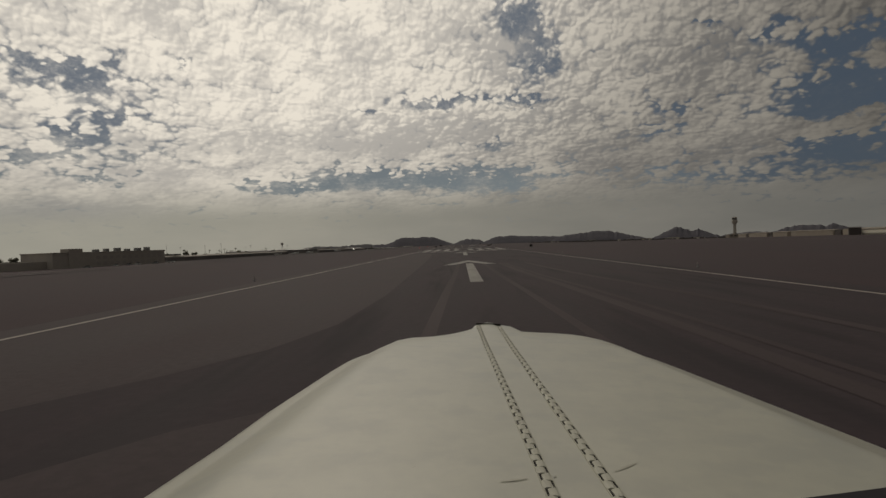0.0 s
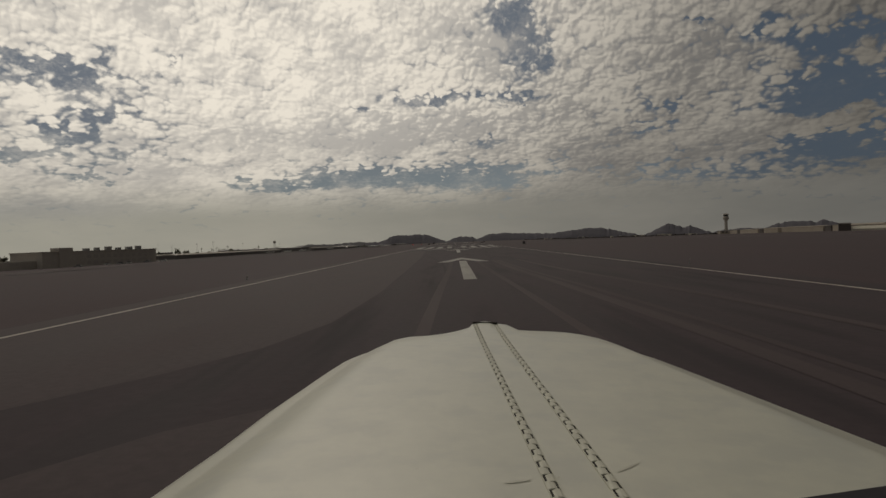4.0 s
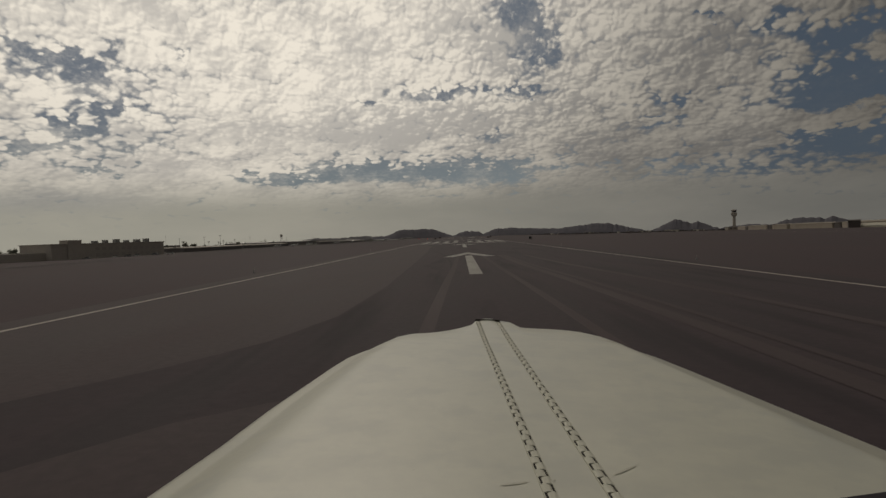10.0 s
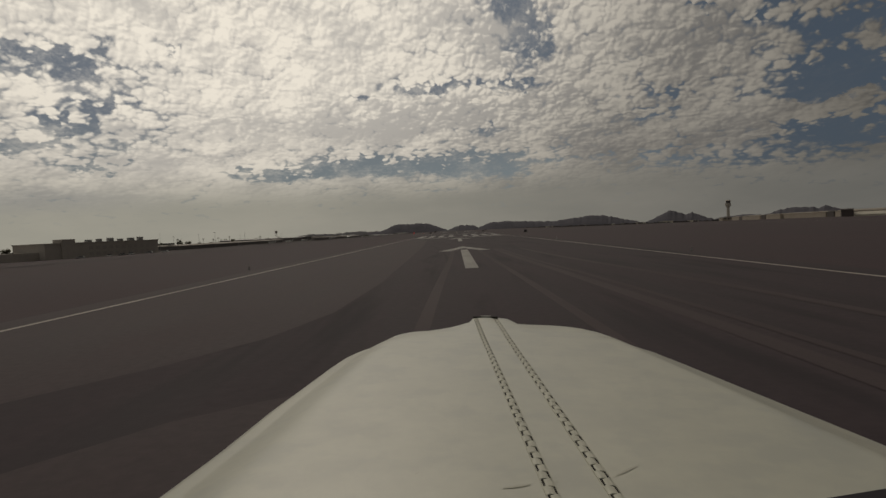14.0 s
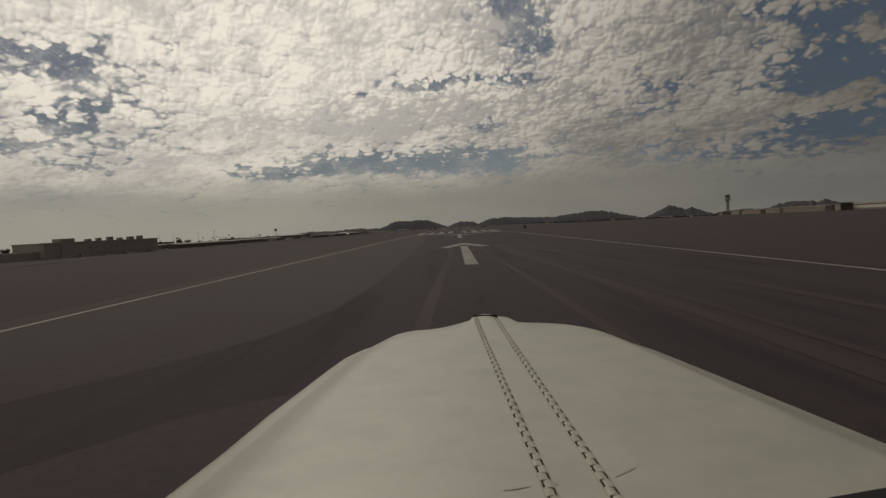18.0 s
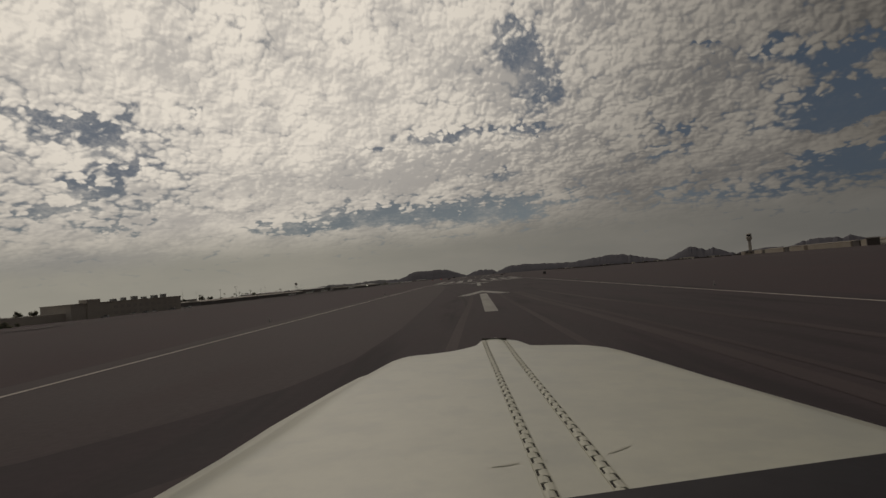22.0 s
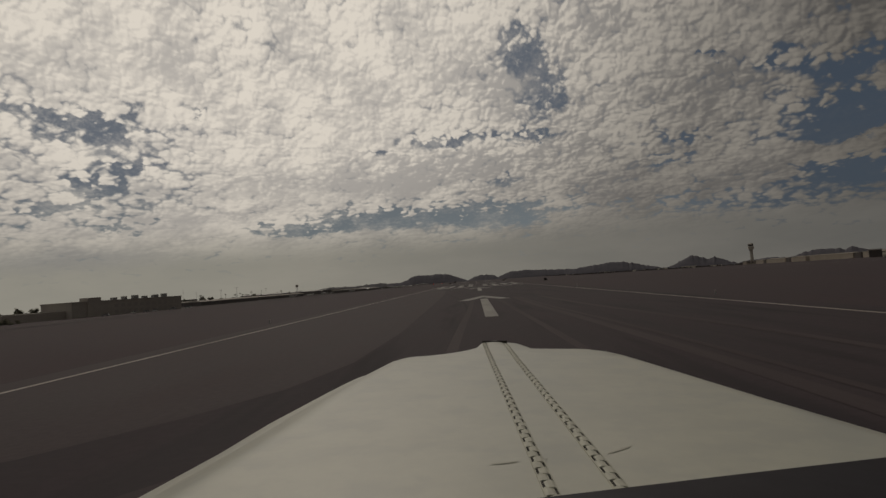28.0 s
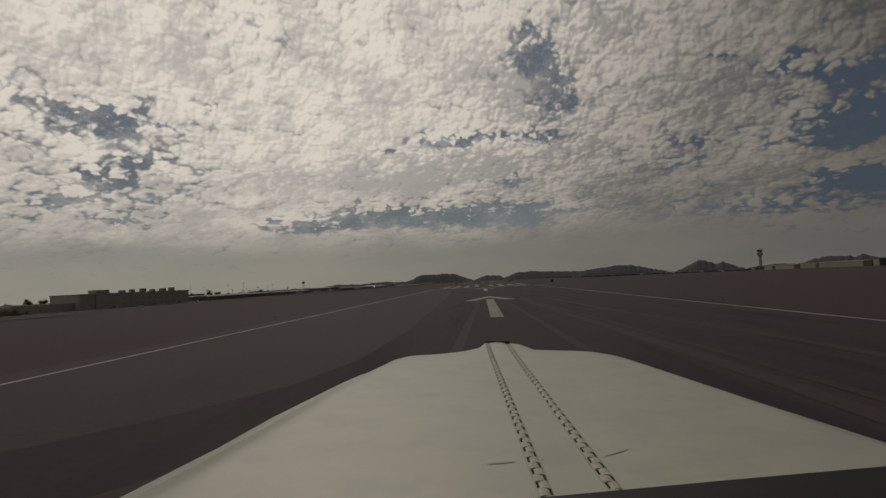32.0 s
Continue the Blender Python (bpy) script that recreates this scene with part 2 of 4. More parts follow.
# ================= materials =================
def material(name, base, second, scale=1.0, rough=0.9, bump=0.0, fine=40.0, metal=0.0, third=None, third_scale=0.02, stretch=None, spec=0.3, streak=None, wear=1.0):
    """A surface of two tones mixed by noise at two scales, in metres."""
    m = bpy.data.materials.new(name)
    m.use_nodes = True
    tree = m.node_tree
    shader = tree.nodes["Principled BSDF"]
    g = Graph(tree)
    geo = tree.nodes.new("ShaderNodeNewGeometry").outputs["Position"]

    def scaled(by):
        s = tree.nodes.new("ShaderNodeVectorMath")
        s.operation = "MULTIPLY"
        tree.links.new(geo, s.inputs[0])
        s.inputs[1].default_value = by
        return s.outputs[0]

    where = scaled(stretch) if stretch else geo
    big = g.noise(where, scale, 5.0, 0.6)
    small = g.noise(geo, fine, 3.0, 0.6)
    colour = g.mix(g.ramp(g.add(g.mul(big, 0.65), g.mul(small, 0.35)), 0.32, 0.68), base, second)
    if third:
        colour = g.mix(g.ramp(g.noise(where, third_scale, 4.0, 0.55), 0.45, 0.68), colour, third)
    if streak:
        tone, width, lo, hi = streak
        colour = g.mix(g.ramp(g.noise(scaled((width, 0.05, 1.0)), 1.0, 3.0, 0.6), lo, hi), colour, tone)
    tree.links.new(colour, shader.inputs["Base Color"])
    tree.links.new(g.ramp(big, 0.2, 0.8, rough - 0.08 * wear, min(1.0, rough + 0.06 * wear)), shader.inputs["Roughness"])
    shader.inputs["Metallic"].default_value = metal
    shader.inputs["Specular IOR Level"].default_value = spec
    if bump:
        b = g.node("ShaderNodeBump", Strength=bump, Distance=0.02)
        tree.links.new(small, b.inputs["Height"])
        tree.links.new(b.outputs[0], shader.inputs["Normal"])
    return m


def glowing(name, colour, strength):
    m = bpy.data.materials.new(name)
    m.use_nodes = True
    shader = m.node_tree.nodes["Principled BSDF"]
    shader.inputs["Base Color"].default_value = (*colour, 1)
    shader.inputs["Emission Color"].default_value = (*colour, 1)
    shader.inputs["Emission Strength"].default_value = strength
    return m


def see_through(m, colour, share):
    """Thin leaves that pass some of the light from behind."""
    tree = m.node_tree
    leaf = tree.nodes.new("ShaderNodeBsdfTranslucent")
    leaf.inputs[0].default_value = (*colour, 1)
    mix = tree.nodes.new("ShaderNodeMixShader")
    mix.inputs[0].default_value = share
    tree.links.new(tree.nodes["Principled BSDF"].outputs[0], mix.inputs[1])
    tree.links.new(leaf.outputs[0], mix.inputs[2])
    tree.links.new(mix.outputs[0], tree.nodes["Material Output"].inputs[0])


ASPHALT = material("asphalt", (0.0429, 0.0310, 0.0354), (0.0668, 0.0483, 0.0536), 0.45, 0.92, 0.35, 4.0, third=(0.0435, 0.0325, 0.0380), third_scale=0.05,
                   stretch=(1.0, 0.10, 1.0), spec=0.3, streak=((0.0345, 0.0262, 0.0300), 0.55, 0.48, 0.72))
TAXIWAY = material("taxiway_asphalt", (0.0546, 0.0412, 0.0444), (0.0714, 0.0538, 0.0571), 0.1, 0.92, 0.3, 20.0, third=(0.0515, 0.0383, 0.0413), third_scale=0.02, spec=0.35)
RAMP = material("ramp_asphalt", (0.070, 0.060, 0.054), (0.092, 0.079, 0.071), 0.05, 0.92, 0.3, 10.0, third=(0.062, 0.053, 0.049), third_scale=0.012, spec=0.12)
DIRT = material("dirt", (0.0504, 0.0331, 0.0373), (0.0717, 0.0474, 0.0518), 0.06, 0.95, 0.4, 3.0, third=(0.0717, 0.0485, 0.0502), third_scale=0.006, stretch=(1.0, 0.3, 1.0), spec=0.33)
WHITE_PAINT = material("white_paint", (0.42, 0.40, 0.365), (0.29, 0.275, 0.255), 0.9, 0.85, 0.2, 8.0, third=(0.34, 0.325, 0.30), third_scale=0.2, stretch=(1.0, 0.15, 1.0), spec=0.3)
RUBBED_PAINT = material("rubbed_paint", (0.40, 0.38, 0.35), (0.28, 0.265, 0.245), 0.9, 0.85, 0.2, 8.0, spec=0.15, streak=((0.09, 0.083, 0.08), 2.6, 0.50, 0.66))
WORN_PAINT = material("worn_paint", (0.30, 0.28, 0.255), (0.16, 0.148, 0.138), 1.2, 0.88, 0.2, 9.0, spec=0.12, streak=((0.075, 0.068, 0.065), 4.0, 0.46, 0.62))
YELLOW_PAINT = material("yellow_paint", (0.20, 0.155, 0.095), (0.13, 0.105, 0.07), 0.8, 0.85, 0.2, 8.0)
# the haze of distance is put into both hill colours, paler and bluer
HAZED_HILL = material("hill", (0.1086, 0.1050, 0.1206), (0.1416, 0.1357, 0.1508), 0.012, 0.95, 0.0, 0.08, spec=0.02)
HAZED_FAR_HILL = material("hazed_far_hill", (0.17, 0.168, 0.175), (0.20, 0.196, 0.20), 0.004, 0.95, 0.0, 0.02, spec=0.0)
CONCRETE = material("concrete", (0.42, 0.385, 0.335), (0.34, 0.31, 0.27), 0.1, 0.85, 0.0, 2.0)
BEIGE = material("beige_metal_siding", (0.36, 0.31, 0.25), (0.31, 0.265, 0.215), 0.05, 0.7, 0.0, 1.0)
CREAM = material("cream_metal_siding", (0.74, 0.69, 0.58), (0.66, 0.61, 0.51), 0.05, 0.7, 0.0, 1.0)
TAN = material("tan_stucco", (0.44, 0.40, 0.355), (0.37, 0.335, 0.30), 0.08, 0.9, 0.0, 1.0)
HANGAR_WALL = material("dull_metal_siding", (0.17, 0.155, 0.148), (0.14, 0.127, 0.121), 0.06, 0.8, 0.0, 1.0)
# far trees' colour, lightened to hold the haze in front of them
HAZED_SCRUB = material("hazed_scrub", (0.115, 0.105, 0.10), (0.14, 0.127, 0.12), 0.01, 0.95, 0.0, 0.1, spec=0.02)
DARK_WALL = material("dark_brown_wall", (0.075, 0.064, 0.06), (0.095, 0.08, 0.074), 0.08, 0.85, 0.0, 1.0)
ROOF_WHITE = material("white_metal_roof", (0.42, 0.40, 0.375), (0.33, 0.315, 0.295), 0.06, 0.55, 0.0, 1.0)
WINDOW = material("dull_tinted_window", (0.33, 0.30, 0.27), (0.36, 0.33, 0.30), 0.5, 0.4, 0.0, 1.0, spec=0.3)
GLASS = material("dark_tinted_glass", (0.02, 0.022, 0.026), (0.03, 0.032, 0.036), 0.5, 0.15, 0.0, 1.0, spec=0.5)
PLANE_WHITE = material("white_aircraft_paint", (0.60, 0.59, 0.565), (0.52, 0.51, 0.49), 0.5, 0.35, 0.0, 3.0, spec=0.5)
RUBBER = material("rubber", (0.018, 0.018, 0.018), (0.03, 0.03, 0.03), 4.0, 0.9, 0.0, 20.0)
METAL = material("grey_metal", (0.30, 0.30, 0.30), (0.22, 0.22, 0.22), 1.0, 0.5, 0.0, 10.0, metal=0.6)
SIGN_BACK = material("dark_sign_metal", (0.05, 0.043, 0.043), (0.066, 0.058, 0.057), 2.0, 0.6, 0.0, 10.0)
SIGN_FACE = material("black_sign_face", (0.016, 0.016, 0.017), (0.024, 0.023, 0.024), 2.0, 0.5, 0.0, 10.0)
PALE_CONCRETE = material("pale_concrete", (0.145, 0.13, 0.118), (0.11, 0.10, 0.09), 0.8, 0.9, 0.1, 6.0)
LEAF = material("leaves", (0.10, 0.10, 0.08), (0.13, 0.128, 0.105), 0.5, 0.8, 0.0, 4.0)
see_through(LEAF, (0.26, 0.25, 0.19), 0.6)
BARK = material("bark", (0.10, 0.08, 0.06), (0.14, 0.115, 0.09), 1.0, 0.95, 0.0, 6.0)
COWL_PAINT = material("cream_white_cowl_paint", (0.5941, 0.5832, 0.4805), (0.5450, 0.5368, 0.4493), 9.0, 0.3, 0.0, 40.0, third=(0.5150, 0.5110, 0.4350), third_scale=11.0, spec=0.5, wear=0.12)
SILL = material("dark_sill_trim", (0.012, 0.009, 0.014), (0.02, 0.015, 0.02), 6.0, 0.6, 0.0, 60.0)
SCUFF = material("scuffed_cowl_paint", (0.5656, 0.5485, 0.4530), (0.4918, 0.4754, 0.3942), 60.0, 0.35, 0.0, 150.0)
EDGE_PAINT = material("faded_edge_paint", (0.56, 0.50, 0.45), (0.40, 0.35, 0.31), 0.9, 0.85, 0.1, 8.0, stretch=(1.0, 0.15, 1.0), spec=0.3)
HINGE_DARK = material("hinge_gap_dark", (0.026, 0.023, 0.019), (0.045, 0.039, 0.032), 20.0, 0.8, 0.0, 100.0)
HINGE_PAINT = material("hinge_paint", (0.5832, 0.5725, 0.4687), (0.4968, 0.4869, 0.4069), 20.0, 0.55, 0.0, 100.0)
RED_LAMP = glowing("red_lamp", (1.0, 0.06, 0.03), 0.7)
WHITE_LAMP = glowing("white_lamp", (1.0, 0.97, 0.9), 2.0)


# ================= building helpers =================
def land(x, y):
    """Height of the ground: the field is level, and falls away gently on both sides and in the distance."""
    r = math.hypot(x, y - 300)
    z = -0.0035 * max(0.0, r - 600)
    z -= 0.03 * min(max(0.0, -x - 60), 160) + 0.004 * max(0.0, -x - 220)
    return z - 0.02 * min(max(0.0, x - 90), 120) - 0.004 * max(0.0, x - 210)


def mesh_of(name, verts, faces, mat, smooth=False):
    me = bpy.data.meshes.new(name)
    me.from_pydata(verts, [], faces)
    me.update()
    me.materials.append(mat)
    if smooth:
        me.polygons.foreach_set("use_smooth", [True] * len(me.polygons))
    return me


def part(name, solid, mat, parent, label="", place=None, smooth=False):
    """One mesh object under a thing or a part; solid is (vertices, faces), or a ready mesh."""
    me = solid if isinstance(solid, bpy.types.Mesh) else mesh_of(name, solid[0], solid[1], mat, smooth)
    ob = new(name, me)
    if place is not None:
        ob.matrix_basis = place
    ob.parent = parent
    return tagged(ob, label)


def thing(name, label, category, group="", kind="", place=None):
    ob = tagged(new(name), label, category, group, kind)
    if place is not None:
        ob.matrix_basis = place
    return ob


def slab(outline, z0, z1):
    n = len(outline)
    verts = [(x, y, z0) for x, y in outline] + [(x, y, z1) for x, y in outline]
    return verts, [tuple(range(n, 2 * n))] + [(i, (i + 1) % n, n + (i + 1) % n, n + i) for i in range(n)]


def box(x0, x1, y0, y1, z0, z1):
    v = [(x0, y0, z0), (x1, y0, z0), (x1, y1, z0), (x0, y1, z0), (x0, y0, z1), (x1, y0, z1), (x1, y1, z1), (x0, y1, z1)]
    return v, [(3, 2, 1, 0), (4, 5, 6, 7), (0, 1, 5, 4), (1, 2, 6, 5), (2, 3, 7, 6), (3, 0, 4, 7)]


def gable(x0, x1, y0, y1, z0, z1, rise):
    """A pitched roof whose ridge runs along x."""
    m = (y0 + y1) / 2
    v = [(x0, y0, z0), (x1, y0, z0), (x1, y1, z0), (x0, y1, z0), (x0, y0, z1), (x1, y0, z1), (x1, y1, z1), (x0, y1, z1), (x0, m, z1 + rise), (x1, m, z1 + rise)]
    return v, [(3, 2, 1, 0), (0, 1, 5, 4), (2, 3, 7, 6), (4, 5, 9, 8), (6, 7, 8, 9), (1, 2, 6, 9, 5), (3, 0, 4, 8, 7)]


def join(*pieces):
    verts, faces = [], []
    for v, f in pieces:
        n = len(verts)
        verts += v
        faces += [tuple(i + n for i in face) for face in f]
    return verts, faces


def lathe(profile, n=16):
    v, f = [], []
    for r, z in profile:
        v += [(r * math.cos(2 * math.pi * i / n), r * math.sin(2 * math.pi * i / n), z) for i in range(n)]
    for k in range(len(profile) - 1):
        f += [(k * n + i, k * n + (i + 1) % n, (k + 1) * n + (i + 1) % n, (k + 1) * n + i) for i in range(n)]
    return v, f + [tuple(range(n - 1, -1, -1)), tuple(range((len(profile) - 1) * n, len(profile) * n))]


def wheel_mesh(name, r, w):
    v, f = lathe([(r * 0.55, -w / 2), (r * 0.92, -w / 2), (r, -w / 4), (r, w / 4), (r * 0.92, w / 2), (r * 0.55, w / 2)], 14)
    return mesh_of(name, [(z, x, y) for x, y, z in v], f, RUBBER, True)


def strip(width0, width1, points, lift, thick=0.02):
    """A band over the ground between two offsets (in x) at the given y, following the land."""
    v, f = [], []
    for y in points:
        for x in (width0, width1):
            v.append((x, y, land(x, y) + lift))
    for i in range(len(points) - 1):
        f.append((2 * i, 2 * i + 1, 2 * i + 3, 2 * i + 2))
    return v, f


def ribbon(points, width, lift):
    """A painted line along a run of (x, y)."""
    v, f = [], []
    n = len(points)
    for i, (x, y) in enumerate(points):
        ax, ay = points[max(0, i - 1)]
        bx, by = points[min(n - 1, i + 1)]
        d = math.hypot(bx - ax, by - ay)
        nx, ny = -(by - ay) / d * width / 2, (bx - ax) / d * width / 2
        z = land(x, y) + lift
        v += [(x + nx, y + ny, z), (x - nx, y - ny, z)]
    for i in range(n - 1):
        f.append((2 * i, 2 * i + 1, 2 * i + 3, 2 * i + 2))
    return v, f


def curve_through(points, steps=8):
    """A smooth run through a few points."""
    out = []
    for i in range(len(points) - 1):
        p0, p1, p2, p3 = points[max(0, i - 1)], points[i], points[i + 1], points[min(len(points) - 1, i + 2)]
        for k in range(steps):
            t = k / steps
            out.append(tuple(0.5 * (2 * b + (c - a) * t + (2 * a - 5 * b + 4 * c - d) * t * t + (3 * b - a - 3 * c + d) * t ** 3) for a, b, c, d in zip(p0, p1, p2, p3)))
    return out + [points[-1]]


# ================= ground =================
def spread(lo, hi, fine, step, coarse):
    """Steps that are fine in the middle and grow outwards."""
    out, v, s = [0.0], 0.0, fine
    while v < hi:
        v += s
        s = min(s * step, coarse)
        out.append(v)
    v, s = 0.0, fine
    while v > lo:
        v -= s
        s = min(s * step, coarse)
        out.append(v)
    return sorted(out)


xs = spread(-4950, 4950, 30, 1.12, 420)
ys = [300 + v for v in spread(-4950, 4950, 60, 1.1, 420)]
v = [(x, y, land(x, y) - 0.08) for y in ys for x in xs]
n = len(xs)
f = [(j * n + i, j * n + i + 1, (j + 1) * n + i + 1, (j + 1) * n + i) for j in range(len(ys) - 1) for i in range(n - 1)]
tagged(new("ground", mesh_of("ground", v, f, DIRT)), "dark reddish-brown bare desert dirt round the airfield", "ground", kind="structure")

RUN = [-240 + 40 * i for i in range(68)]
tagged(new("road", mesh_of("runway", *strip(-16.6, 16.6, RUN, 0.0), ASPHALT)), "dark worn asphalt runway streaked with tyre rubber", "runway", kind="structure")
tagged(new("road", mesh_of("parallel_runway", *strip(206, 230, [-600 + 60 * i for i in range(55)], 0.02), TAXIWAY)), "paler asphalt of a second parallel runway", "runway", kind="structure")
tagged(new("road", mesh_of("taxiway", *strip(-85, -66, [-300 + 40 * i for i in range(66)], 0.0), TAXIWAY)), "grey asphalt taxiway parallel to the runway", "taxiway", kind="structure")


def patch(outline, mat, label, lift=-0.02, category="taxiway"):
    """A flat-lying sheet of paving, cut in bands that follow the land."""
    bm = bmesh.new()
    bm.faces.new([bm.verts.new((x, y, 0)) for x, y in outline])
    lo = min(p[0] for p in outline)
    hi = max(p[0] for p in outline)
    x = math.ceil(lo / 20) * 20
    while x < hi:
        bmesh.ops.bisect_plane(bm, geom=bm.verts[:] + bm.edges[:] + bm.faces[:], plane_co=(x, 0, 0), plane_no=(1, 0, 0))
        x += 20
    for vert in bm.verts:
        vert.co.z = land(vert.co.x, vert.co.y) + lift
    me = bpy.data.meshes.new("pavement")
    bm.to_mesh(me)
    bm.free()
    me.materials.append(mat)
    return tagged(new("pavement", me), label, category, kind="structure")


# connectors between runway and taxiway, and the ramp
patch([(-66.2, -58), (-16.4, -88), (-16.4, -44), (-24, -52), (-66.2, -44)][::1], TAXIWAY, "short asphalt connector from taxiway to runway")
patch([(-66.2, 404), (-26, 404), (-16.4, 394), (-16.4, 440), (-26, 430), (-66.2, 430)], TAXIWAY, "asphalt connector crossing to the taxiway")
patch([(16.4, 394), (26, 406), (205.8, 406), (205.8, 430), (26, 430), (16.4, 442)], TAXIWAY, "asphalt connector leading to the second runway")
patch([(-66.2, 675), (-16.4, 625), (-16.4, 675), (-66.2, 719)], TAXIWAY, "slanting asphalt exit to the taxiway")
patch([(16.4, 884), (26, 896), (205.8, 896), (205.8, 920), (26, 920), (16.4, 932)], TAXIWAY, "asphalt connector leading to the second runway")
# pale reflection in the windshield, painted as lighter patches on the runway
GLARE_ASPHALT = material("asphalt_painted_glare", (0.0603, 0.0454, 0.0481), (0.0865, 0.0652, 0.0677), 0.5, 0.9, 0.35, 5.0, stretch=(1.0, 0.2, 1.0), spec=0.3)
for run in ([(-16.5, 21.0), (-8.4, 26.8), (-6.9, 29.2), (-5.7, 31.8), (-4.9, 36.0), (-4.7, 46.0), (-5.2, 70.0), (-6.2, 110.0), (-8.0, 160.0), (-16.5, 205.0)], [(-7.4, 18.0), (-2.9, 18.0), (-2.6, 23.4), (-3.1, 26.9), (-3.9, 26.5), (-5.0, 25.6), (-6.1, 24.0), (-7.2, 22.0)]):
    patch(run, GLARE_ASPHALT, "asphalt painted paler for a reflection in the windshield", 0.003, "asphalt patch")
rx = [-330 + 17 * i for i in range(15)]
ry = [430 + 20 * i for i in range(66)]
v = [(x, y, land(x, y) + 0.05) for y in ry for x in rx]
f = [(j * 15 + i, j * 15 + i + 1, (j + 1) * 15 + i + 1, (j + 1) * 15 + i) for j in range(65) for i in range(14)]
tagged(new("pavement", mesh_of("ramp", v, f, RAMP)), "broad brownish asphalt parking ramp for aircraft", "ramp", kind="structure")


# ================= painted markings =================
def marking(name, outline, label, category, group, mat=None):
    v, f = slab(outline, 0.0, 0.018)
    z = land(*outline[0])
    v = [(x, y, z + h) for x, y, h in v]
    return tagged(new(name, mesh_of(name, v, f, mat or WHITE_PAINT)), label, category, group)


def line(name, points, width, label, group, mat, lift=0.016, category="painted line"):
    return tagged(new(name, mesh_of(name, *ribbon(points, width, lift), mat)), label, category, group)


for side in (-1, 1):
    line("edge_line", [(side * 14.8, y) for y in RUN if y < 2400], 0.22, "long faded white painted runway edge line", "runway edge lines", EDGE_PAINT, category="edge line")

AW, AL, AI, AS, AB, SW = 2.92, 15.4, 6.8, 12.5, 44.6, 0.42
for tip in (-55.5, 19.75, 98.25, 178.05):
    arrow = thing("runway_arrow", "white painted arrow on the runway before the threshold", "arrow marking", "runway arrows", place=pose(0, tip, 0))
    part("arrowhead", slab([(0, 0), (-AW, -AL), (-AW * 0.58, -AL), (0, -AI), (AW * 0.58, -AL), (AW, -AL)], 0.0, 0.018), WHITE_PAINT, arrow)
    part("arrow_shaft", slab([(-SW, -AB), (SW, -AB), (SW, -AS), (-SW, -AS)], 0.0, 0.018), WHITE_PAINT, arrow)

T0, T1, SP = 209.5, 255.3, 1.753
for cx in (-10.6, -5.4, 5.4, 10.6):
    marking("threshold_arrowhead", [(cx, 200.5), (cx - 2.7, 186.5), (cx - 1.5, 186.5), (cx, 194.0), (cx + 1.5, 186.5), (cx + 2.7, 186.5)],
            "white painted arrowhead beside the threshold bar", "arrow marking", "threshold arrowheads")
marking("threshold_bar", [(-14.4, 203.0), (14.4, 203.0), (14.4, 204.6), (-14.4, 204.6)], "white painted bar across the runway at the threshold", "threshold bar", "")
for i in range(4):
    for side in (-1, 1):
        a, b = sorted((side * SP * (1 + 2 * i), side * SP * (2 + 2 * i)))
        marking("threshold_stripe", [(a, T0), (b, T0), (b, T1), (a, T1)], "long white threshold stripe streaked with tyre rubber" if i == 0 else "long white painted threshold stripe",
                "threshold stripe", "threshold stripes", RUBBED_PAINT if i == 0 else WHITE_PAINT)

marking("letter_l", [(-3.75, 273.8), (3.66, 273.8), (3.66, 277.5), (-1.87, 277.5), (-1.87, 293.6), (-3.75, 293.6)], "large white painted letter L with black tyre streaks", "runway letter", "runway number", RUBBED_PAINT)
N0, N1 = 305.8, 324.0
marking("digit_two", [(-10.6, N0), (-2.7, N0), (-2.7, N0 + 2.6), (-7.4, N0 + 2.6), (-2.7, N0 + 10.2), (-2.7, N1), (-9.2, N1), (-10.6, N1 - 4.6), (-8.6, N1 - 4.6), (-7.9, N1 - 2.8), (-4.9, N1 - 2.8),
                      (-4.9, N0 + 11.2), (-10.6, N0 + 2.8)], "large white painted digit 2 with tyre streaks", "runway number", "runway number", RUBBED_PAINT)
marking("digit_five", [(2.8, N0), (9.0, N0), (10.3, N0 + 3.0), (10.3, N0 + 8.5), (8.9, N0 + 11.3), (4.8, N0 + 11.3), (4.8, N1 - 2.8), (10.1, N1 - 2.8), (10.1, N1), (2.8, N1), (2.8, N0 + 8.5), (7.6, N0 + 8.5),
                       (8.3, N0 + 7.3), (8.3, N0 + 4.2), (7.6, N0 + 2.8), (2.8, N0 + 2.8)], "large white painted digit 5 with tyre streaks", "runway number", "runway number", RUBBED_PAINT)
y = 340.0
while y < 2380:
    marking("centre_line_dash", [(-0.42, y), (0.42, y), (0.42, y + 38.3), (-0.42, y + 38.3)], "worn white centre line dash rubbed by tyres", "centre line dash", "centre line dashes", WORN_PAINT)
    y += 60.7
for side in (-1, 1):
    a, b = sorted((side * 6.95, side * 12.5))
    marking("aiming_point_marking", [(a, 520.1), (b, 520.1), (b, 557.7), (a, 557.7)], "broad white painted aiming point block on the runway", "aiming point marking", "aiming point markings")

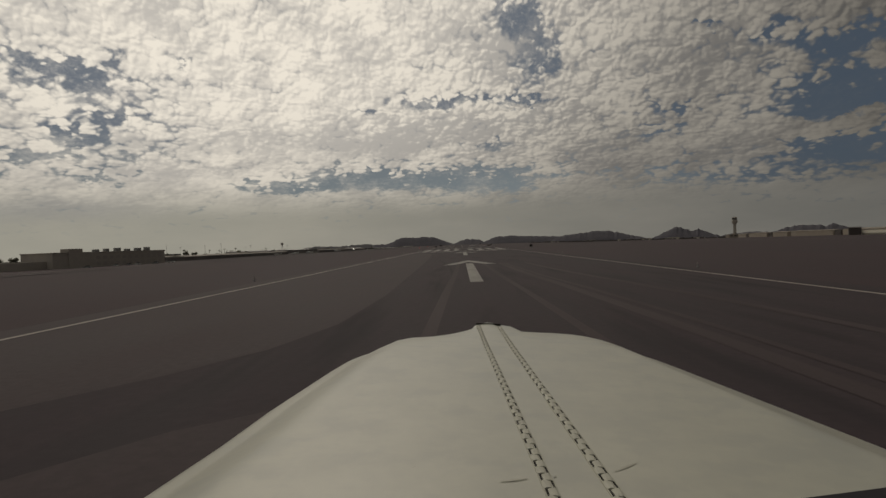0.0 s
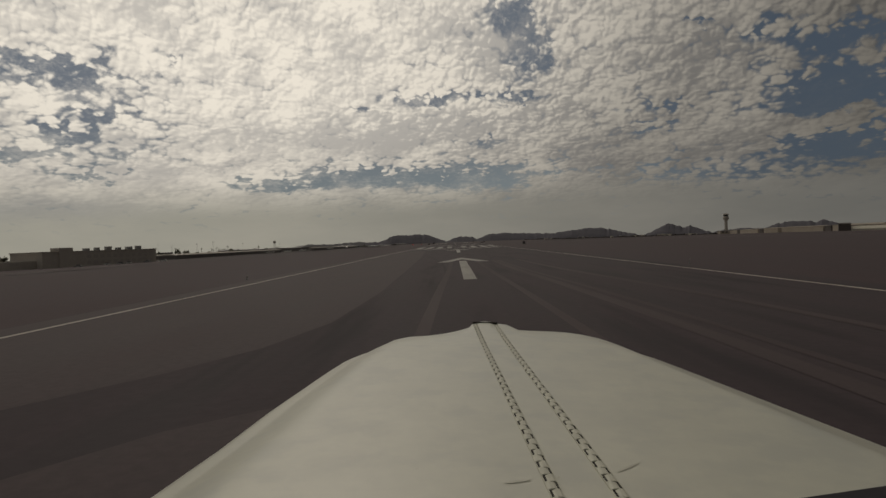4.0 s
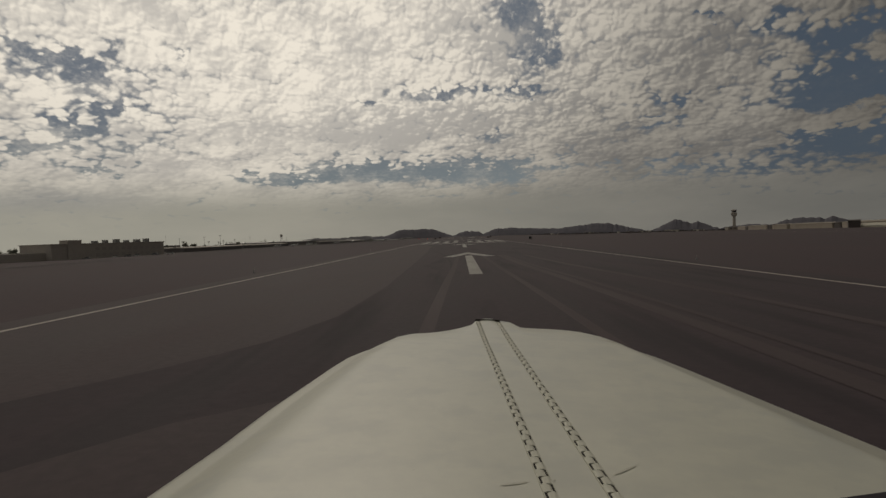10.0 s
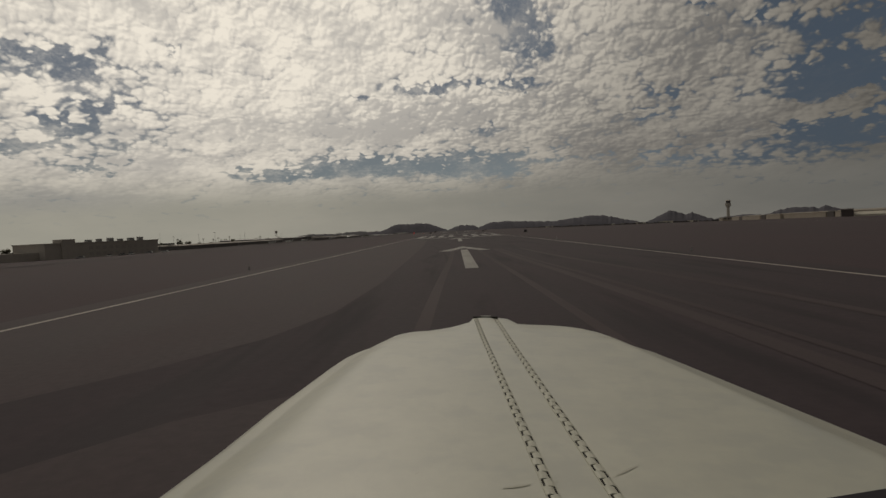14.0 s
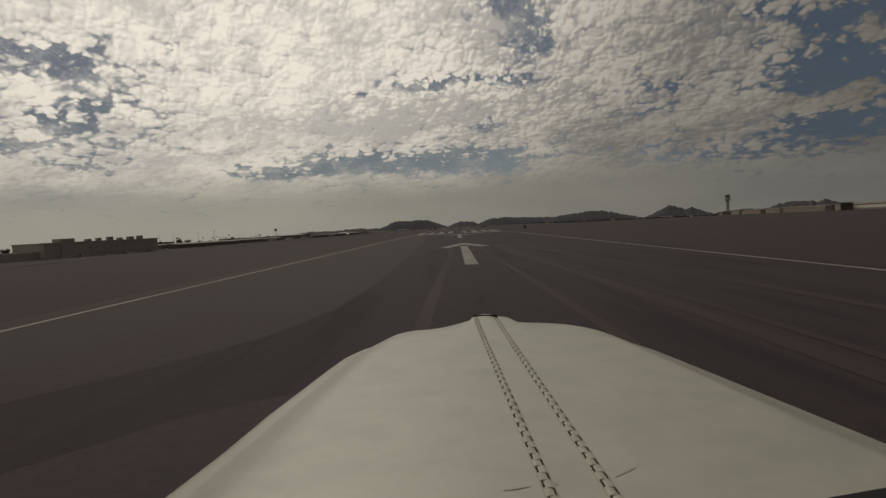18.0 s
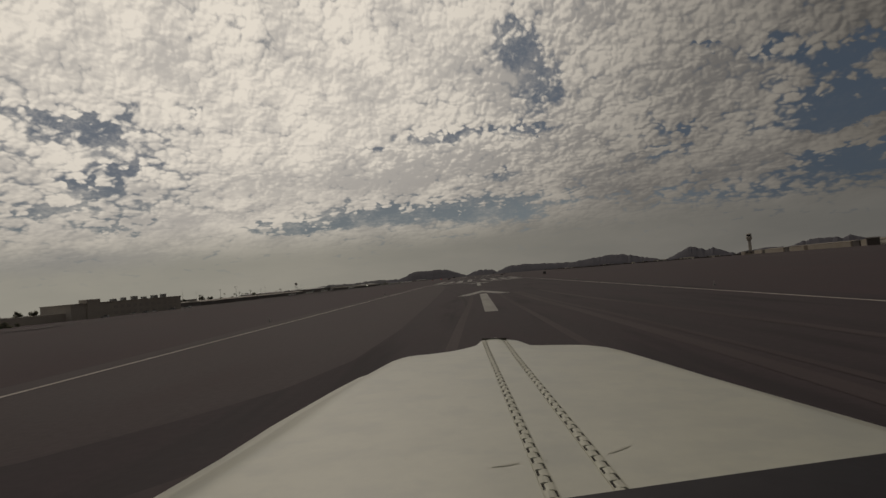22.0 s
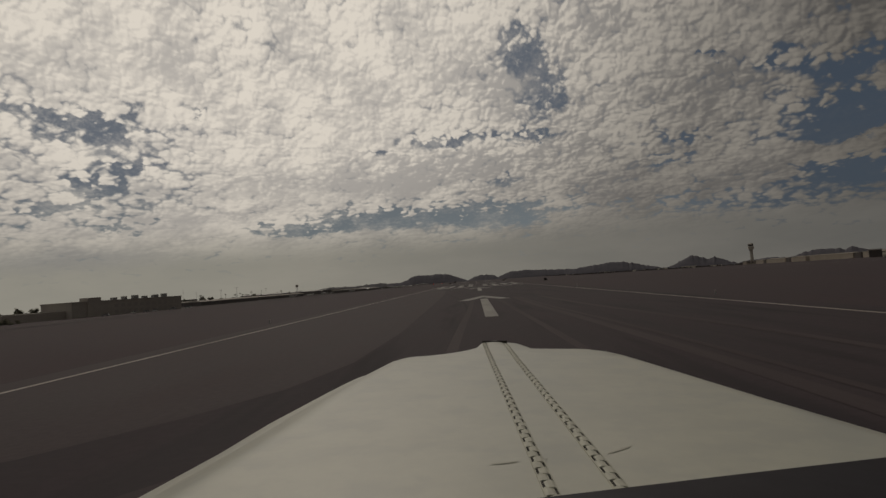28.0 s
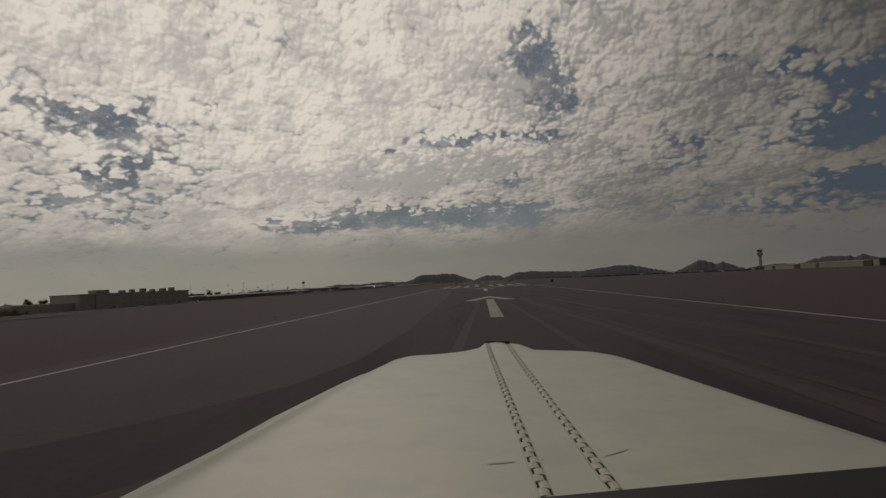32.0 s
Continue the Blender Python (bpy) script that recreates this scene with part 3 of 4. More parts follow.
# rubber left by landing wheels
RUBBER_MARK = material("tyre_rubber_on_asphalt", (0.0300, 0.0228, 0.0245), (0.0420, 0.0321, 0.0340), 0.6, 0.9, 0.2, 12.0, stretch=(1.0, 0.05, 1.0), spec=0.3)
r = random.Random(31)
for i in range(34):
    x0 = r.choice((-1, 1)) * r.uniform(0.6, 4.2)
    y0, run, bow = r.uniform(225, 820), r.uniform(30, 110), r.uniform(-0.8, 0.8)
    line("tyre_mark", [(x0 + bow * (k / 8) ** 2, y0 + run * k / 8) for k in range(9)], r.uniform(0.16, 0.34), "long dark streak of tyre rubber on the runway", "tyre marks", RUBBER_MARK, 0.006 + 0.0002 * i, "tyre mark")
for x0, y0, x1, y1 in ((3.2, -70, 9.5, 20), (4.1, -70, 10.6, 20), (-1.6, 60, -6.0, 120), (6.5, 120, 11.5, 190), (5.0, 118, 9.8, 190)):
    line("tyre_mark", [(x0 + (x1 - x0) * (k / 8) ** 1.6, y0 + (y1 - y0) * k / 8) for k in range(9)], 0.24, "faint curved tyre streak across the runway", "tyre marks", RUBBER_MARK, 0.005, "tyre mark")

FADED = material("faded_streak", (0.0777, 0.0567, 0.0581), (0.0609, 0.0451, 0.0474), 0.6, 0.9, 0.2, 10.0, stretch=(1.0, 0.06, 1.0), spec=0.3)
for k, (x, w) in enumerate(((5.1, 0.55), (5.9, 0.3), (9.2, 0.5), (2.4, 0.35), (-1.9, 0.4))):
    line("tyre_mark", curve_through([(x, 19), (x, 27), (x * 0.98, 35), (x * 0.9, 48), (x * 0.78, 62), (x * 0.68, 84)]), w, "faint brownish scuffed wheel track on the runway", "tyre marks", FADED, 0.007 + 0.0003 * k, "tyre mark")

# yellow lead-in and lead-off lines
TAXI = "yellow taxi lines"
for k in (0.0, 0.55):
    line("taxi_line", curve_through([(-40, -64.4 + k), (-24, -67.4 + k), (-19.4 + k * .3, -68.8 + k), (-17.0 + k, -71.3 + k), (-15.2 + k, -74.0), (-14.6 + k, -76.4)]), 0.2, "faded yellow curved taxi line", TAXI, YELLOW_PAINT)
line("taxi_line", curve_through([(-1.0, -20), (-1.2, -21.5), (-3.2, -31.8), (-5.7, -39.0), (-8.2, -43.1), (-10.5, -46), (-16, -50), (-30, -55)]), 0.16, "faded yellow curved lead-off line", TAXI, YELLOW_PAINT)
line("taxi_line", curve_through([(-66, 419), (-30, 418.8), (-16, 418.4), (-11.6, 417.7), (-8, 414.1), (-4.5, 408.8), (-2.2, 401), (-1.35, 392), (-1.3, 376)]), 0.16, "faded yellow curved lead-off line", TAXI, YELLOW_PAINT)
line("taxi_line", curve_through([(1.1, 374), (1.0, 390), (1.9, 403), (3.9, 408.5), (6.5, 412), (8.4, 415), (14.2, 421), (22, 422.5), (60, 421)]), 0.16, "faded yellow curved lead-off line", TAXI, YELLOW_PAINT)
line("taxi_line", curve_through([(-66.7, 696), (-54, 683), (-42.3, 666.6), (-26.7, 646.3), (-10, 619), (-1, 577)]), 0.16, "faded yellow slanting exit line", TAXI, YELLOW_PAINT)
line("taxi_line", curve_through([(-74, 712), (-52, 685), (-32.5, 663.6), (-17, 647)]), 0.25, "faded yellow pavement edge line", TAXI, YELLOW_PAINT)
line("taxi_line", [(-56.8, 698.4), (-28.4, 666.5)], 0.25, "faded yellow pavement edge line", TAXI, YELLOW_PAINT)
line("taxi_line", [(-75.5, y) for y in RUN], 0.25, "long yellow taxiway centre line", TAXI, YELLOW_PAINT)
for x in (207.4, 228.6):
    line("edge_line", [(x, -560 + 60 * i) for i in range(53)], 0.5, "pale painted edge line of the second runway", "second runway lines", WHITE_PAINT, 0.04)

# ================= hills on the horizon =================
def hill(profile, label, dist=4480, depth=560, seed=0, mat=None, drop=0.15):
    """A rugged hill; profile gives (azimuth, elevation) of its skyline in degrees as seen from the runway's middle."""
    profile = [(a + float(np.interp(a, (-5, 2, 12.8, 20, 31), (-0.3, -0.4, 1.8, 1.75, 1.9))), e) for a, e in profile]
    az0, az1 = profile[0][0], profile[-1][0]
    nx, ny = 90, 14
    v, f = [], []
    for i in range(nx + 1):
        a = az0 + (az1 - az0) * i / nx
        top = np.interp(a, [p[0] for p in profile], [p[1] for p in profile]) - drop
        top += 0.13 * noise.fractal(Vector((a * 2.3, seed, 0)), 0.9, 2.0, 6) * min(1, (a - az0), (az1 - a))
        for j in range(ny + 1):
            s = j / ny
            d = dist - depth * 0.5 + depth * s
            x, y = d * math.sin(radians(a)), 330 + d * math.cos(radians(a))
            base = land(x, y) - 1.0
            shape = math.sin(math.pi * min(1, s)) ** 0.9
            h = max(0.0, math.tan(radians(top)) * dist - base) * shape
            gully = noise.fractal(Vector((a * 2.2 + seed, s * 5, seed)), 1.0, 2.0, 5)
            v.append((x, y, base + h * (1 + 0.10 * gully * (1 - math.sin(math.pi * s)))))
    for i in range(nx):
        for j in range(ny):
            k = i * (ny + 1) + j
            f.append((k, k + 1, k + ny + 2, k + ny + 1))
    return tagged(new("hill", mesh_of("hill", v, f, mat or HAZED_HILL)), label, "hill", "hills on the horizon")


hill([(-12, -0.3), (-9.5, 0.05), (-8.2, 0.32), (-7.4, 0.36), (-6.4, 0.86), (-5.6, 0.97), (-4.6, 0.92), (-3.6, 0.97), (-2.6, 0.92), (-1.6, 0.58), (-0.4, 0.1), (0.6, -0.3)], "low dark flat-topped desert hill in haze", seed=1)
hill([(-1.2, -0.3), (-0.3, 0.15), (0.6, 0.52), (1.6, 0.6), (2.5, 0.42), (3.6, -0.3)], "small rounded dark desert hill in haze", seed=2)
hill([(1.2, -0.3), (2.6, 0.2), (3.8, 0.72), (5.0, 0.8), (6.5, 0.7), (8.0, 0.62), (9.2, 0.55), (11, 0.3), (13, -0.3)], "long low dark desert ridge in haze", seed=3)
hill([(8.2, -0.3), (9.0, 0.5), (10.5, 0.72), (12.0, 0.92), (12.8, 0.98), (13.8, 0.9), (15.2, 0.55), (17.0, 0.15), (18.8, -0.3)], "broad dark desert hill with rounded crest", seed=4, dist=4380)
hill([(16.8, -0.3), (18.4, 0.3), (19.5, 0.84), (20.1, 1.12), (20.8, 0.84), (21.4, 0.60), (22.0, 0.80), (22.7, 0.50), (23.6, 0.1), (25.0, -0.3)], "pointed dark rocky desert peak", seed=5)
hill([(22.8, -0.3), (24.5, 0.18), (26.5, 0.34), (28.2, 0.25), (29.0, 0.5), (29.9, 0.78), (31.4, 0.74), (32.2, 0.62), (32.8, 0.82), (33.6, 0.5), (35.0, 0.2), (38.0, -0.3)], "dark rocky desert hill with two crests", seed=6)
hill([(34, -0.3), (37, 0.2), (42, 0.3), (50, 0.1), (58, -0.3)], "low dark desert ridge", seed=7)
hill([(-22, -0.6), (-18, -0.1), (-15, 0.35), (-13, 0.25), (-10, 0.42), (-7, 0.2), (-4, -0.3)], "faint pale mountain range far away in haze", seed=8, mat=HAZED_FAR_HILL, dist=4600, depth=200)
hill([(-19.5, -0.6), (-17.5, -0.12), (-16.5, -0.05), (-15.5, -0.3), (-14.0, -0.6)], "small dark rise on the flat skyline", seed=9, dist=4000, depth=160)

# ================= control tower =================
TX, TY = 766.0, 1645.0
TZ = land(TX, TY)
tower = thing("control_tower", "tall pale concrete airport control tower with dark glass cab", "control tower", place=pose(TX, TY, TZ))
part("shaft", lathe([(4.6, -0.3), (4.4, 2), (3.9, 30), (3.9, 37)], 16), CONCRETE, tower)
part("collar", lathe([(3.9, 37), (6.6, 41), (7.4, 44), (7.4, 48.5), (5.8, 50)], 16), CONCRETE, tower, "flared concrete collar under the cab")
part("cab", lathe([(5.4, 50), (6.6, 53.6)], 12), GLASS, tower, "dark tinted glass cab leaning outwards")
part("roof", lathe([(7.2, 53.6), (7.2, 55.6), (4.0, 57.6)], 12), TAN, tower, "flat dull roof")
part("antenna", lathe([(0.12, 57.5), (0.08, 62)], 6), METAL, tower)


# ================= buildings =================
def frame_of(ax, ay, bx, by, z):
    """A place whose x axis runs from a to b; returns it and the length."""
    return Matrix.Translation((ax, ay, z)) @ Matrix.Rotation(math.atan2(by - ay, bx - ax), 4, "Z"), math.hypot(bx - ax, by - ay)


def hangar(a, b, deep, high, wall, label, group, doors=3, roof=None, rise=1.2, door_mat=None):
    """A long metal hangar; its front runs from a to b."""
    z = min(land(*a), land(*b)) - 0.2
    m, long = frame_of(*a, *b, z)
    h = thing("hangar", label, "hangar", group, place=m)
    part("wall", box(0, long, 0, deep, 0, high), wall, h)
    part("roof", gable(-0.5, long + 0.5, -0.6, deep + 0.6, high, high + 0.35, rise), roof or ROOF_WHITE, h, "low pitched metal roof")
    w = long / doors
    for i in range(doors):
        part("door", box(w * i + w * 0.14, w * (i + 0.86), -0.14, 0.02, 0.2, high * 0.78), door_mat or DARK_WALL, h, "broad sliding hangar door")
    return h


R = "hangars beyond the second runway"
hangar((548, 702), (478, 738), 20, 6.8, BEIGE, "long low beige metal hangar in dull light", R, doors=5, roof=BEIGE, door_mat=BEIGE)
hangar((520, 676), (469, 704), 10, 2.0, CREAM, "long cream-white metal hangar with a clean blank side", R, doors=1, door_mat=CREAM, roof=CREAM, rise=3.4)
for a, b in (((573, 897), (530, 742)), ((600, 1080), (583, 935)), ((617, 1172), (602, 1095)), ((668, 1370), (628, 1215)), ((735, 1560), (690, 1420))):
    hangar(a, b, 26, 8.5, BEIGE, "long low beige metal hangar in dull light", R, doors=5, roof=BEIGE, door_mat=BEIGE)
for a, b in (((582, 930), (574, 902)), ((626, 1206), (619, 1178)), ((682, 1412), (671, 1378)), ((466, 702), (456, 708))):
    hangar(a, b, 16, 8.0, DARK_WALL, "dark brown hangar block between paler ones", R, doors=1, roof=DARK_WALL)
hangar((552, 640), (520, 500), 26, 8.5, BEIGE, "long low beige metal hangar in dull light", R, doors=5, roof=BEIGE, door_mat=BEIGE)
hangar((527, 642), (518, 647), 12, 7.0, DARK_WALL, "dark brown hangar block between paler ones", R, doors=1, roof=DARK_WALL)
base = thing("tower_building", "low flat pale building at the foot of the control tower", "building", place=pose(TX - 30, TY - 30, TZ - 0.3))
part("wall", box(0, 55, 0, 20, 0, 9), BEIGE, base)
part("roof", box(-0.6, 55.6, -0.6, 20.6, 9, 9.8), ROOF_WHITE, base)
for i in range(5):
    part("window", box(4 + i * 10, 10 + i * 10, -0.1, 0.05, 4.5, 7.0), GLASS, base)

# small white roofs at the foot of the hills
rng = random.Random(5)
for az, d, w, h in ((9.6, 3300, 22, 7), (10.3, 3100, 12, 6), (13.2, 3400, 60, 8), (13.9, 3300, 40, 6), (17.2, 2450, 12, 6), (18.1, 2500, 10, 6), (19.5, 2650, 55, 7), (21.6, 2600, 16, 7), (23.0, 2350, 45, 8), (25.2, 2400, 50, 6),
                    (27.4, 3000, 40, 8), (28.6, 3000, 24, 7), (30.0, 3100, 26, 9), (31.3, 3100, 36, 9), (33.4, 3200, 44, 10), (35.5, 3100, 30, 9), (37.2, 3200, 38, 9)):
    x, y = d * math.sin(radians(az)), 650 + d * math.cos(radians(az)) * 0.86
    b = thing("warehouse", "small far-off pale flat-roofed building below the hills", "building", "far buildings", place=pose(x, y, land(x, y) - 0.3, 0, 0, -az + rng.uniform(-12, 12)))
    part("wall", box(-w / 2, w / 2, 0, 18, 0, h), CREAM, b)
    part("roof", box(-w / 2 - 0.5, w / 2 + 0.5, -0.5, 18.5, h, h + 0.8), ROOF_WHITE, b)

# the office block beside the ramp
AX, AY, BX, BY = -241.5, 348.0, -209.5, 415.0
m, long = frame_of(AX, AY, BX, BY, land(-214, 390) - 0.4)
office = thing("office_building", "tan stucco office block with flat roof and rooftop units", "building", place=m)
part("wall", box(0, long, 0, 34, 0, 9.3), TAN, office)
part("parapet", box(-0.4, long + 0.4, -0.4, 34.4, 9.3, 9.9), TAN, office)
part("wing", box(-34, -0.05, 6, 30, 0, 4.8), TAN, office, "lower stepped side wing")
part("annexe", box(-42, -34.1, 8, 30, 0, 3.4), TAN, office, "low single-storey annexe")
part("stair_tower", box(9, 17, -1.2, 8, 0, 12.0), TAN, office, "raised square stair tower")
for i, w in enumerate((3, 2.4, 3.2, 2.6, 3.6, 3.0)):
    x = 30 + i * 7.2
    part("rooftop_unit", box(x, x + w, 8, 11, 9.9, 11.4 + (i % 3) * 0.4), METAL, office, "grey rooftop air conditioner")
for i in range(11):
    for z in (1.4, 5.2):
        x = 26 + i * 4.3
        if x + 2.8 < long:
            part("window", box(x, x + 2.6, -0.1, 0.04, z, z + 2.1), WINDOW, office)
part("flagpole", lathe([(0.09, 0), (0.05, 14)], 6), METAL, office, place=pose(long + 4, 3, 0))

# rows of long shade roofs and hangars along the ramp
L = "hangars along the ramp"
for k, (a, b, deep) in enumerate((((-262, 520), (-256, 640), 16), ((-262, 660), (-254, 800), 16), ((-300, 560), (-292, 760), 18))):
    hangar(b, a, deep, 3.6, HANGAR_WALL, "long low dull hangar with a pale metal roof", L, doors=8, rise=1.0, roof=TAN)
hangar((-280, 1118), (-345, 1128), 40, 6.8, HANGAR_WALL, "big dull hangar with a white roof edge", L, doors=2)
hangar((-262, 1120), (-276, 1117), 34, 6.6, DARK_WALL, "dark hangar end beside a bigger one", L, doors=1, roof=DARK_WALL)
hangar((-356, 1118), (-440, 1128), 40, 6.8, HANGAR_WALL, "big dull hangar with a white roof edge", L, doors=2)
hangar((-148, 858), (-205, 826), 14, 4.0, HANGAR_WALL, "low open-sided hangar row with a dull flat roof", L, doors=6, rise=0.6, roof=TAN)
hangar((-395, 1540), (-450, 1560), 20, 6.0, HANGAR_WALL, "long low dull hangar with a white metal roof", L, doors=5)
for a, b in (((-200, 1600), (-232, 1575)), ((-141, 1525), (-160, 1480)), ((-138, 1590), (-160, 1570)), ((-215, 1700), (-250, 1690)), ((-150, 1760), (-185, 1740)), ((-285, 1420), (-300, 1330)), ((-330, 1330), (-380, 1300)), ((-180, 1840), (-230, 1820))):
    hangar(a, b, 14, 3.8, HANGAR_WALL, "low shade hangar with a thin white roof", L, doors=4, rise=0.7)
for i in range(14):
    x, y = -480 - rng.uniform(0, 260), 520 + i * 85 + rng.uniform(-25, 25)
    b = thing("warehouse", "low dark flat-roofed building beyond the ramp", "building", "buildings beyond the ramp", place=pose(x, y, land(x, y) - 0.3, 0, 0, rng.uniform(-14, 14)))
    w, d, h = rng.uniform(22, 46), rng.uniform(14, 26), rng.uniform(5, 8)
    part("wall", box(-w / 2, w / 2, -d / 2, d / 2, 0, h), HANGAR_WALL, b)
    part("roof", box(-w / 2 - 0.4, w / 2 + 0.4, -d / 2 - 0.4, d / 2 + 0.4, h, h + 0.6), rng.choice((ROOF_WHITE, CONCRETE, DARK_WALL)), b)


# ================= trees =================
def clump_mesh(name, blobs, seed, size=0.42, count=46):
    """A crown of many small leaf blades scattered in a few overlapping clumps."""
    r = random.Random(seed)
    v, f = [], []
    for cx, cy, cz, rad in blobs:
        for _ in range(count):
            d = Vector((r.gauss(0, 1), r.gauss(0, 1), r.gauss(0, 0.8)))
            d = d.normalized() * rad * r.uniform(0.45, 1.08)
            u = Vector((r.uniform(-1, 1), r.uniform(-1, 1), r.uniform(-1, 1))).normalized()
            w = u.cross(Vector((r.uniform(-1, 1), r.uniform(-1, 1), r.uniform(-1, 1)))).normalized()
            s = size * r.uniform(0.6, 1.5)
            c = Vector((cx, cy, cz)) + d
            n = len(v)
            v += [tuple(c - u * s), tuple(c + w * s * 0.5), tuple(c + u * s), tuple(c - w * s * 0.5)]
            f.append((n, n + 1, n + 2, n + 3))
    return mesh_of(name, v, f, LEAF)


def trunk_solid(height, r0, limbs, seed):
    r = random.Random(seed)
    pieces = [lathe([(r0 * 1.3, -0.3), (r0, 0.6), (r0 * 0.7, height)], 7)]
    for _ in range(limbs):
        a, z0 = r.uniform(0, 6.28), height * r.uniform(0.5, 0.95)
        v, f = lathe([(r0 * 0.45, 0), (r0 * 0.15, height * 0.55)], 5)
        t = Matrix.Translation((0, 0, z0)) @ Matrix.Rotation(a, 4, "Z") @ Matrix.Rotation(r.uniform(0.5, 0.9), 4, "X")
        pieces.append(([tuple(t @ Vector(p)) for p in v], f))
    return join(*pieces)


def tree(seed):
    r = random.Random(seed)
    t = thing("tree", "small dusty green desert tree with a ragged crown", "tree", "trees", place=pose(0, -900, land(0, -900)))
    h = r.uniform(1.8, 2.6)
    part("trunk", trunk_solid(h, 0.2, 5, seed), BARK, t)
    blobs = [(r.uniform(-1.7, 1.7), r.uniform(-1.7, 1.7), h + r.uniform(0.2, 2.6), r.uniform(0.8, 1.5)) for _ in range(9)]
    part("crown", clump_mesh("crown", blobs, seed), LEAF, t)
    return t


def palm(seed):
    r = random.Random(seed)
    t = thing("palm_tree", "tall slim palm tree with a small drooping crown", "palm tree", "palm trees", place=pose(0, -900, 0))
    h = r.uniform(9, 12)
    part("trunk", lathe([(0.28, -0.3), (0.2, 1), (0.16, h)], 7), BARK, t)
    v, f = [], []
    for i in range(26):
        a, lift = r.uniform(0, 6.28), r.uniform(-0.5, 1.0)
        for k in range(5):
            s0, s1 = k / 5, (k + 1) / 5
            n = len(v)
            for s in (s0, s1):
                x, z = 1.9 * s, h + lift * 1.2 * s - 1.5 * s * s
                w = 0.32 * (1 - s * 0.8)
                v += [(math.cos(a) * x - math.sin(a) * w, math.sin(a) * x + math.cos(a) * w, z), (math.cos(a) * x + math.sin(a) * w, math.sin(a) * x - math.cos(a) * w, z)]
            f.append((n, n + 1, n + 3, n + 2))
    part("crown", (v, f), LEAF, t)
    return t


kinds = [tree(s) for s in (11, 12, 13, 14)]
palms = [palm(s) for s in (21, 22)]
def plant(ob, x, y, scale=1.0):
    t = copy_thing(ob, pose(x, y, land(x, y), 0, 0, rng.uniform(0, 360)))
    t.scale = (scale, scale, scale * rng.uniform(0.85, 1.15))
    return t


for x, y, s in ((-262, 300, 0.9), (-268, 288, 1.0), (-280, 280, 0.8), (-300, 270, 1.0), (-330, 300, 1.0), (-282, 250, 0.9), (-300, 240, 1.1), (-290, 460, 1.1), (-310, 480, 1.2)):
    plant(rng.choice(kinds), x, y, s)
for i in range(44):                              # ragged line of trees and shrubs past the office block
    k = rng.random()
    plant(rng.choice(kinds), -268 + 24 * k + rng.uniform(-8, 8), 190 + 125 * k + rng.uniform(-6, 6), rng.uniform(0.35, 0.8)).location.z -= 1.1
for i in range(46):
    x = -rng.uniform(350, 470)
    y = rng.uniform(470, 1750)
    plant(rng.choice(kinds), x, y, rng.uniform(1.0, 1.9))
for i in range(30):
    az = rng.uniform(-22, -7)
    d = rng.uniform(1100, 1900)
    plant(rng.choice(kinds), d * math.sin(radians(az)) - 60, 200 + d * math.cos(radians(az)), rng.uniform(1.1, 2.0))
for i in range(7):
    plant(palms[i % 2], -398 + i * 1.5 + rng.uniform(-2, 2), 955 + i * 9, rng.uniform(0.9, 1.15))
for x, y in ((-330, 690), (-342, 1010), (-420, 1240), (-300, 1500), (-360, 860), (-395, 905)):
    plant(palms[int(y) % 2], x, y, 1.1)
for ob in kinds:
    ob.matrix_basis = pose(-420 + 17 * kinds.index(ob), 1480 + 31 * kinds.index(ob), land(-420, 1500)) @ Matrix.Scale(1.4, 4)
for ob in palms:
    ob.matrix_basis = pose(-380, 1100 + 25 * palms.index(ob), land(-380, 1110))

# the far town and its trees: too many and too far to count
r = random.Random(9)
v, f = [], []
for i in range(6200):
    az = radians(r.uniform(-62, -4) if i < 5200 else r.uniform(8, 48))
    d = r.uniform(1500, 4300)
    x, y = d * math.sin(az), 350 + d * math.cos(az)
    if x > -250 and x < 700 and i < 5200:
        continue
    z = land(x, y) - 0.3
    w, h = r.uniform(2.5, 7), r.uniform(2.5, 6.5)
    a = r.uniform(0, 3.1)
    n = len(v)
    ca, sa = math.cos(a) * w, math.sin(a) * w
    v += [(x - ca, y - sa, z), (x + ca, y + sa, z), (x + ca * 0.7, y + sa * 0.7, z + h * 0.8), (x, y, z + h), (x - ca * 0.8, y - sa * 0.8, z + h * 0.7),
          (x + sa, y - ca, z), (x - sa, y + ca, z), (x - sa * 0.7, y + ca * 0.7, z + h * 0.75), (x + sa * 0.7, y - ca * 0.7, z + h * 0.85)]
    f += [(n, n + 1, n + 2, n + 3, n + 4), (n + 5, n + 6, n + 7, n + 3, n + 8)]
tagged(new("far_trees", mesh_of("far_trees", v, f, HAZED_SCRUB)), "countless small dark trees of the distant town", "trees", kind="stuff")


# ================= parked aircraft =================
def loft(rings):
    """A closed body through rings of equal count."""
    n = len(rings[0])
    v = [p for ring in rings for p in ring]
    f = [(k * n + i, k * n + (i + 1) % n, (k + 1) * n + (i + 1) % n, (k + 1) * n + i) for k in range(len(rings) - 1) for i in range(n)]
    return v, f + [tuple(range(n - 1, -1, -1)), tuple(range((len(rings) - 1) * n, len(rings) * n))]


def ellipse(y, z, rx, rz, n=12):
    return [(rx * math.cos(2 * math.pi * i / n), y, z + rz * math.sin(2 * math.pi * i / n)) for i in range(n)]


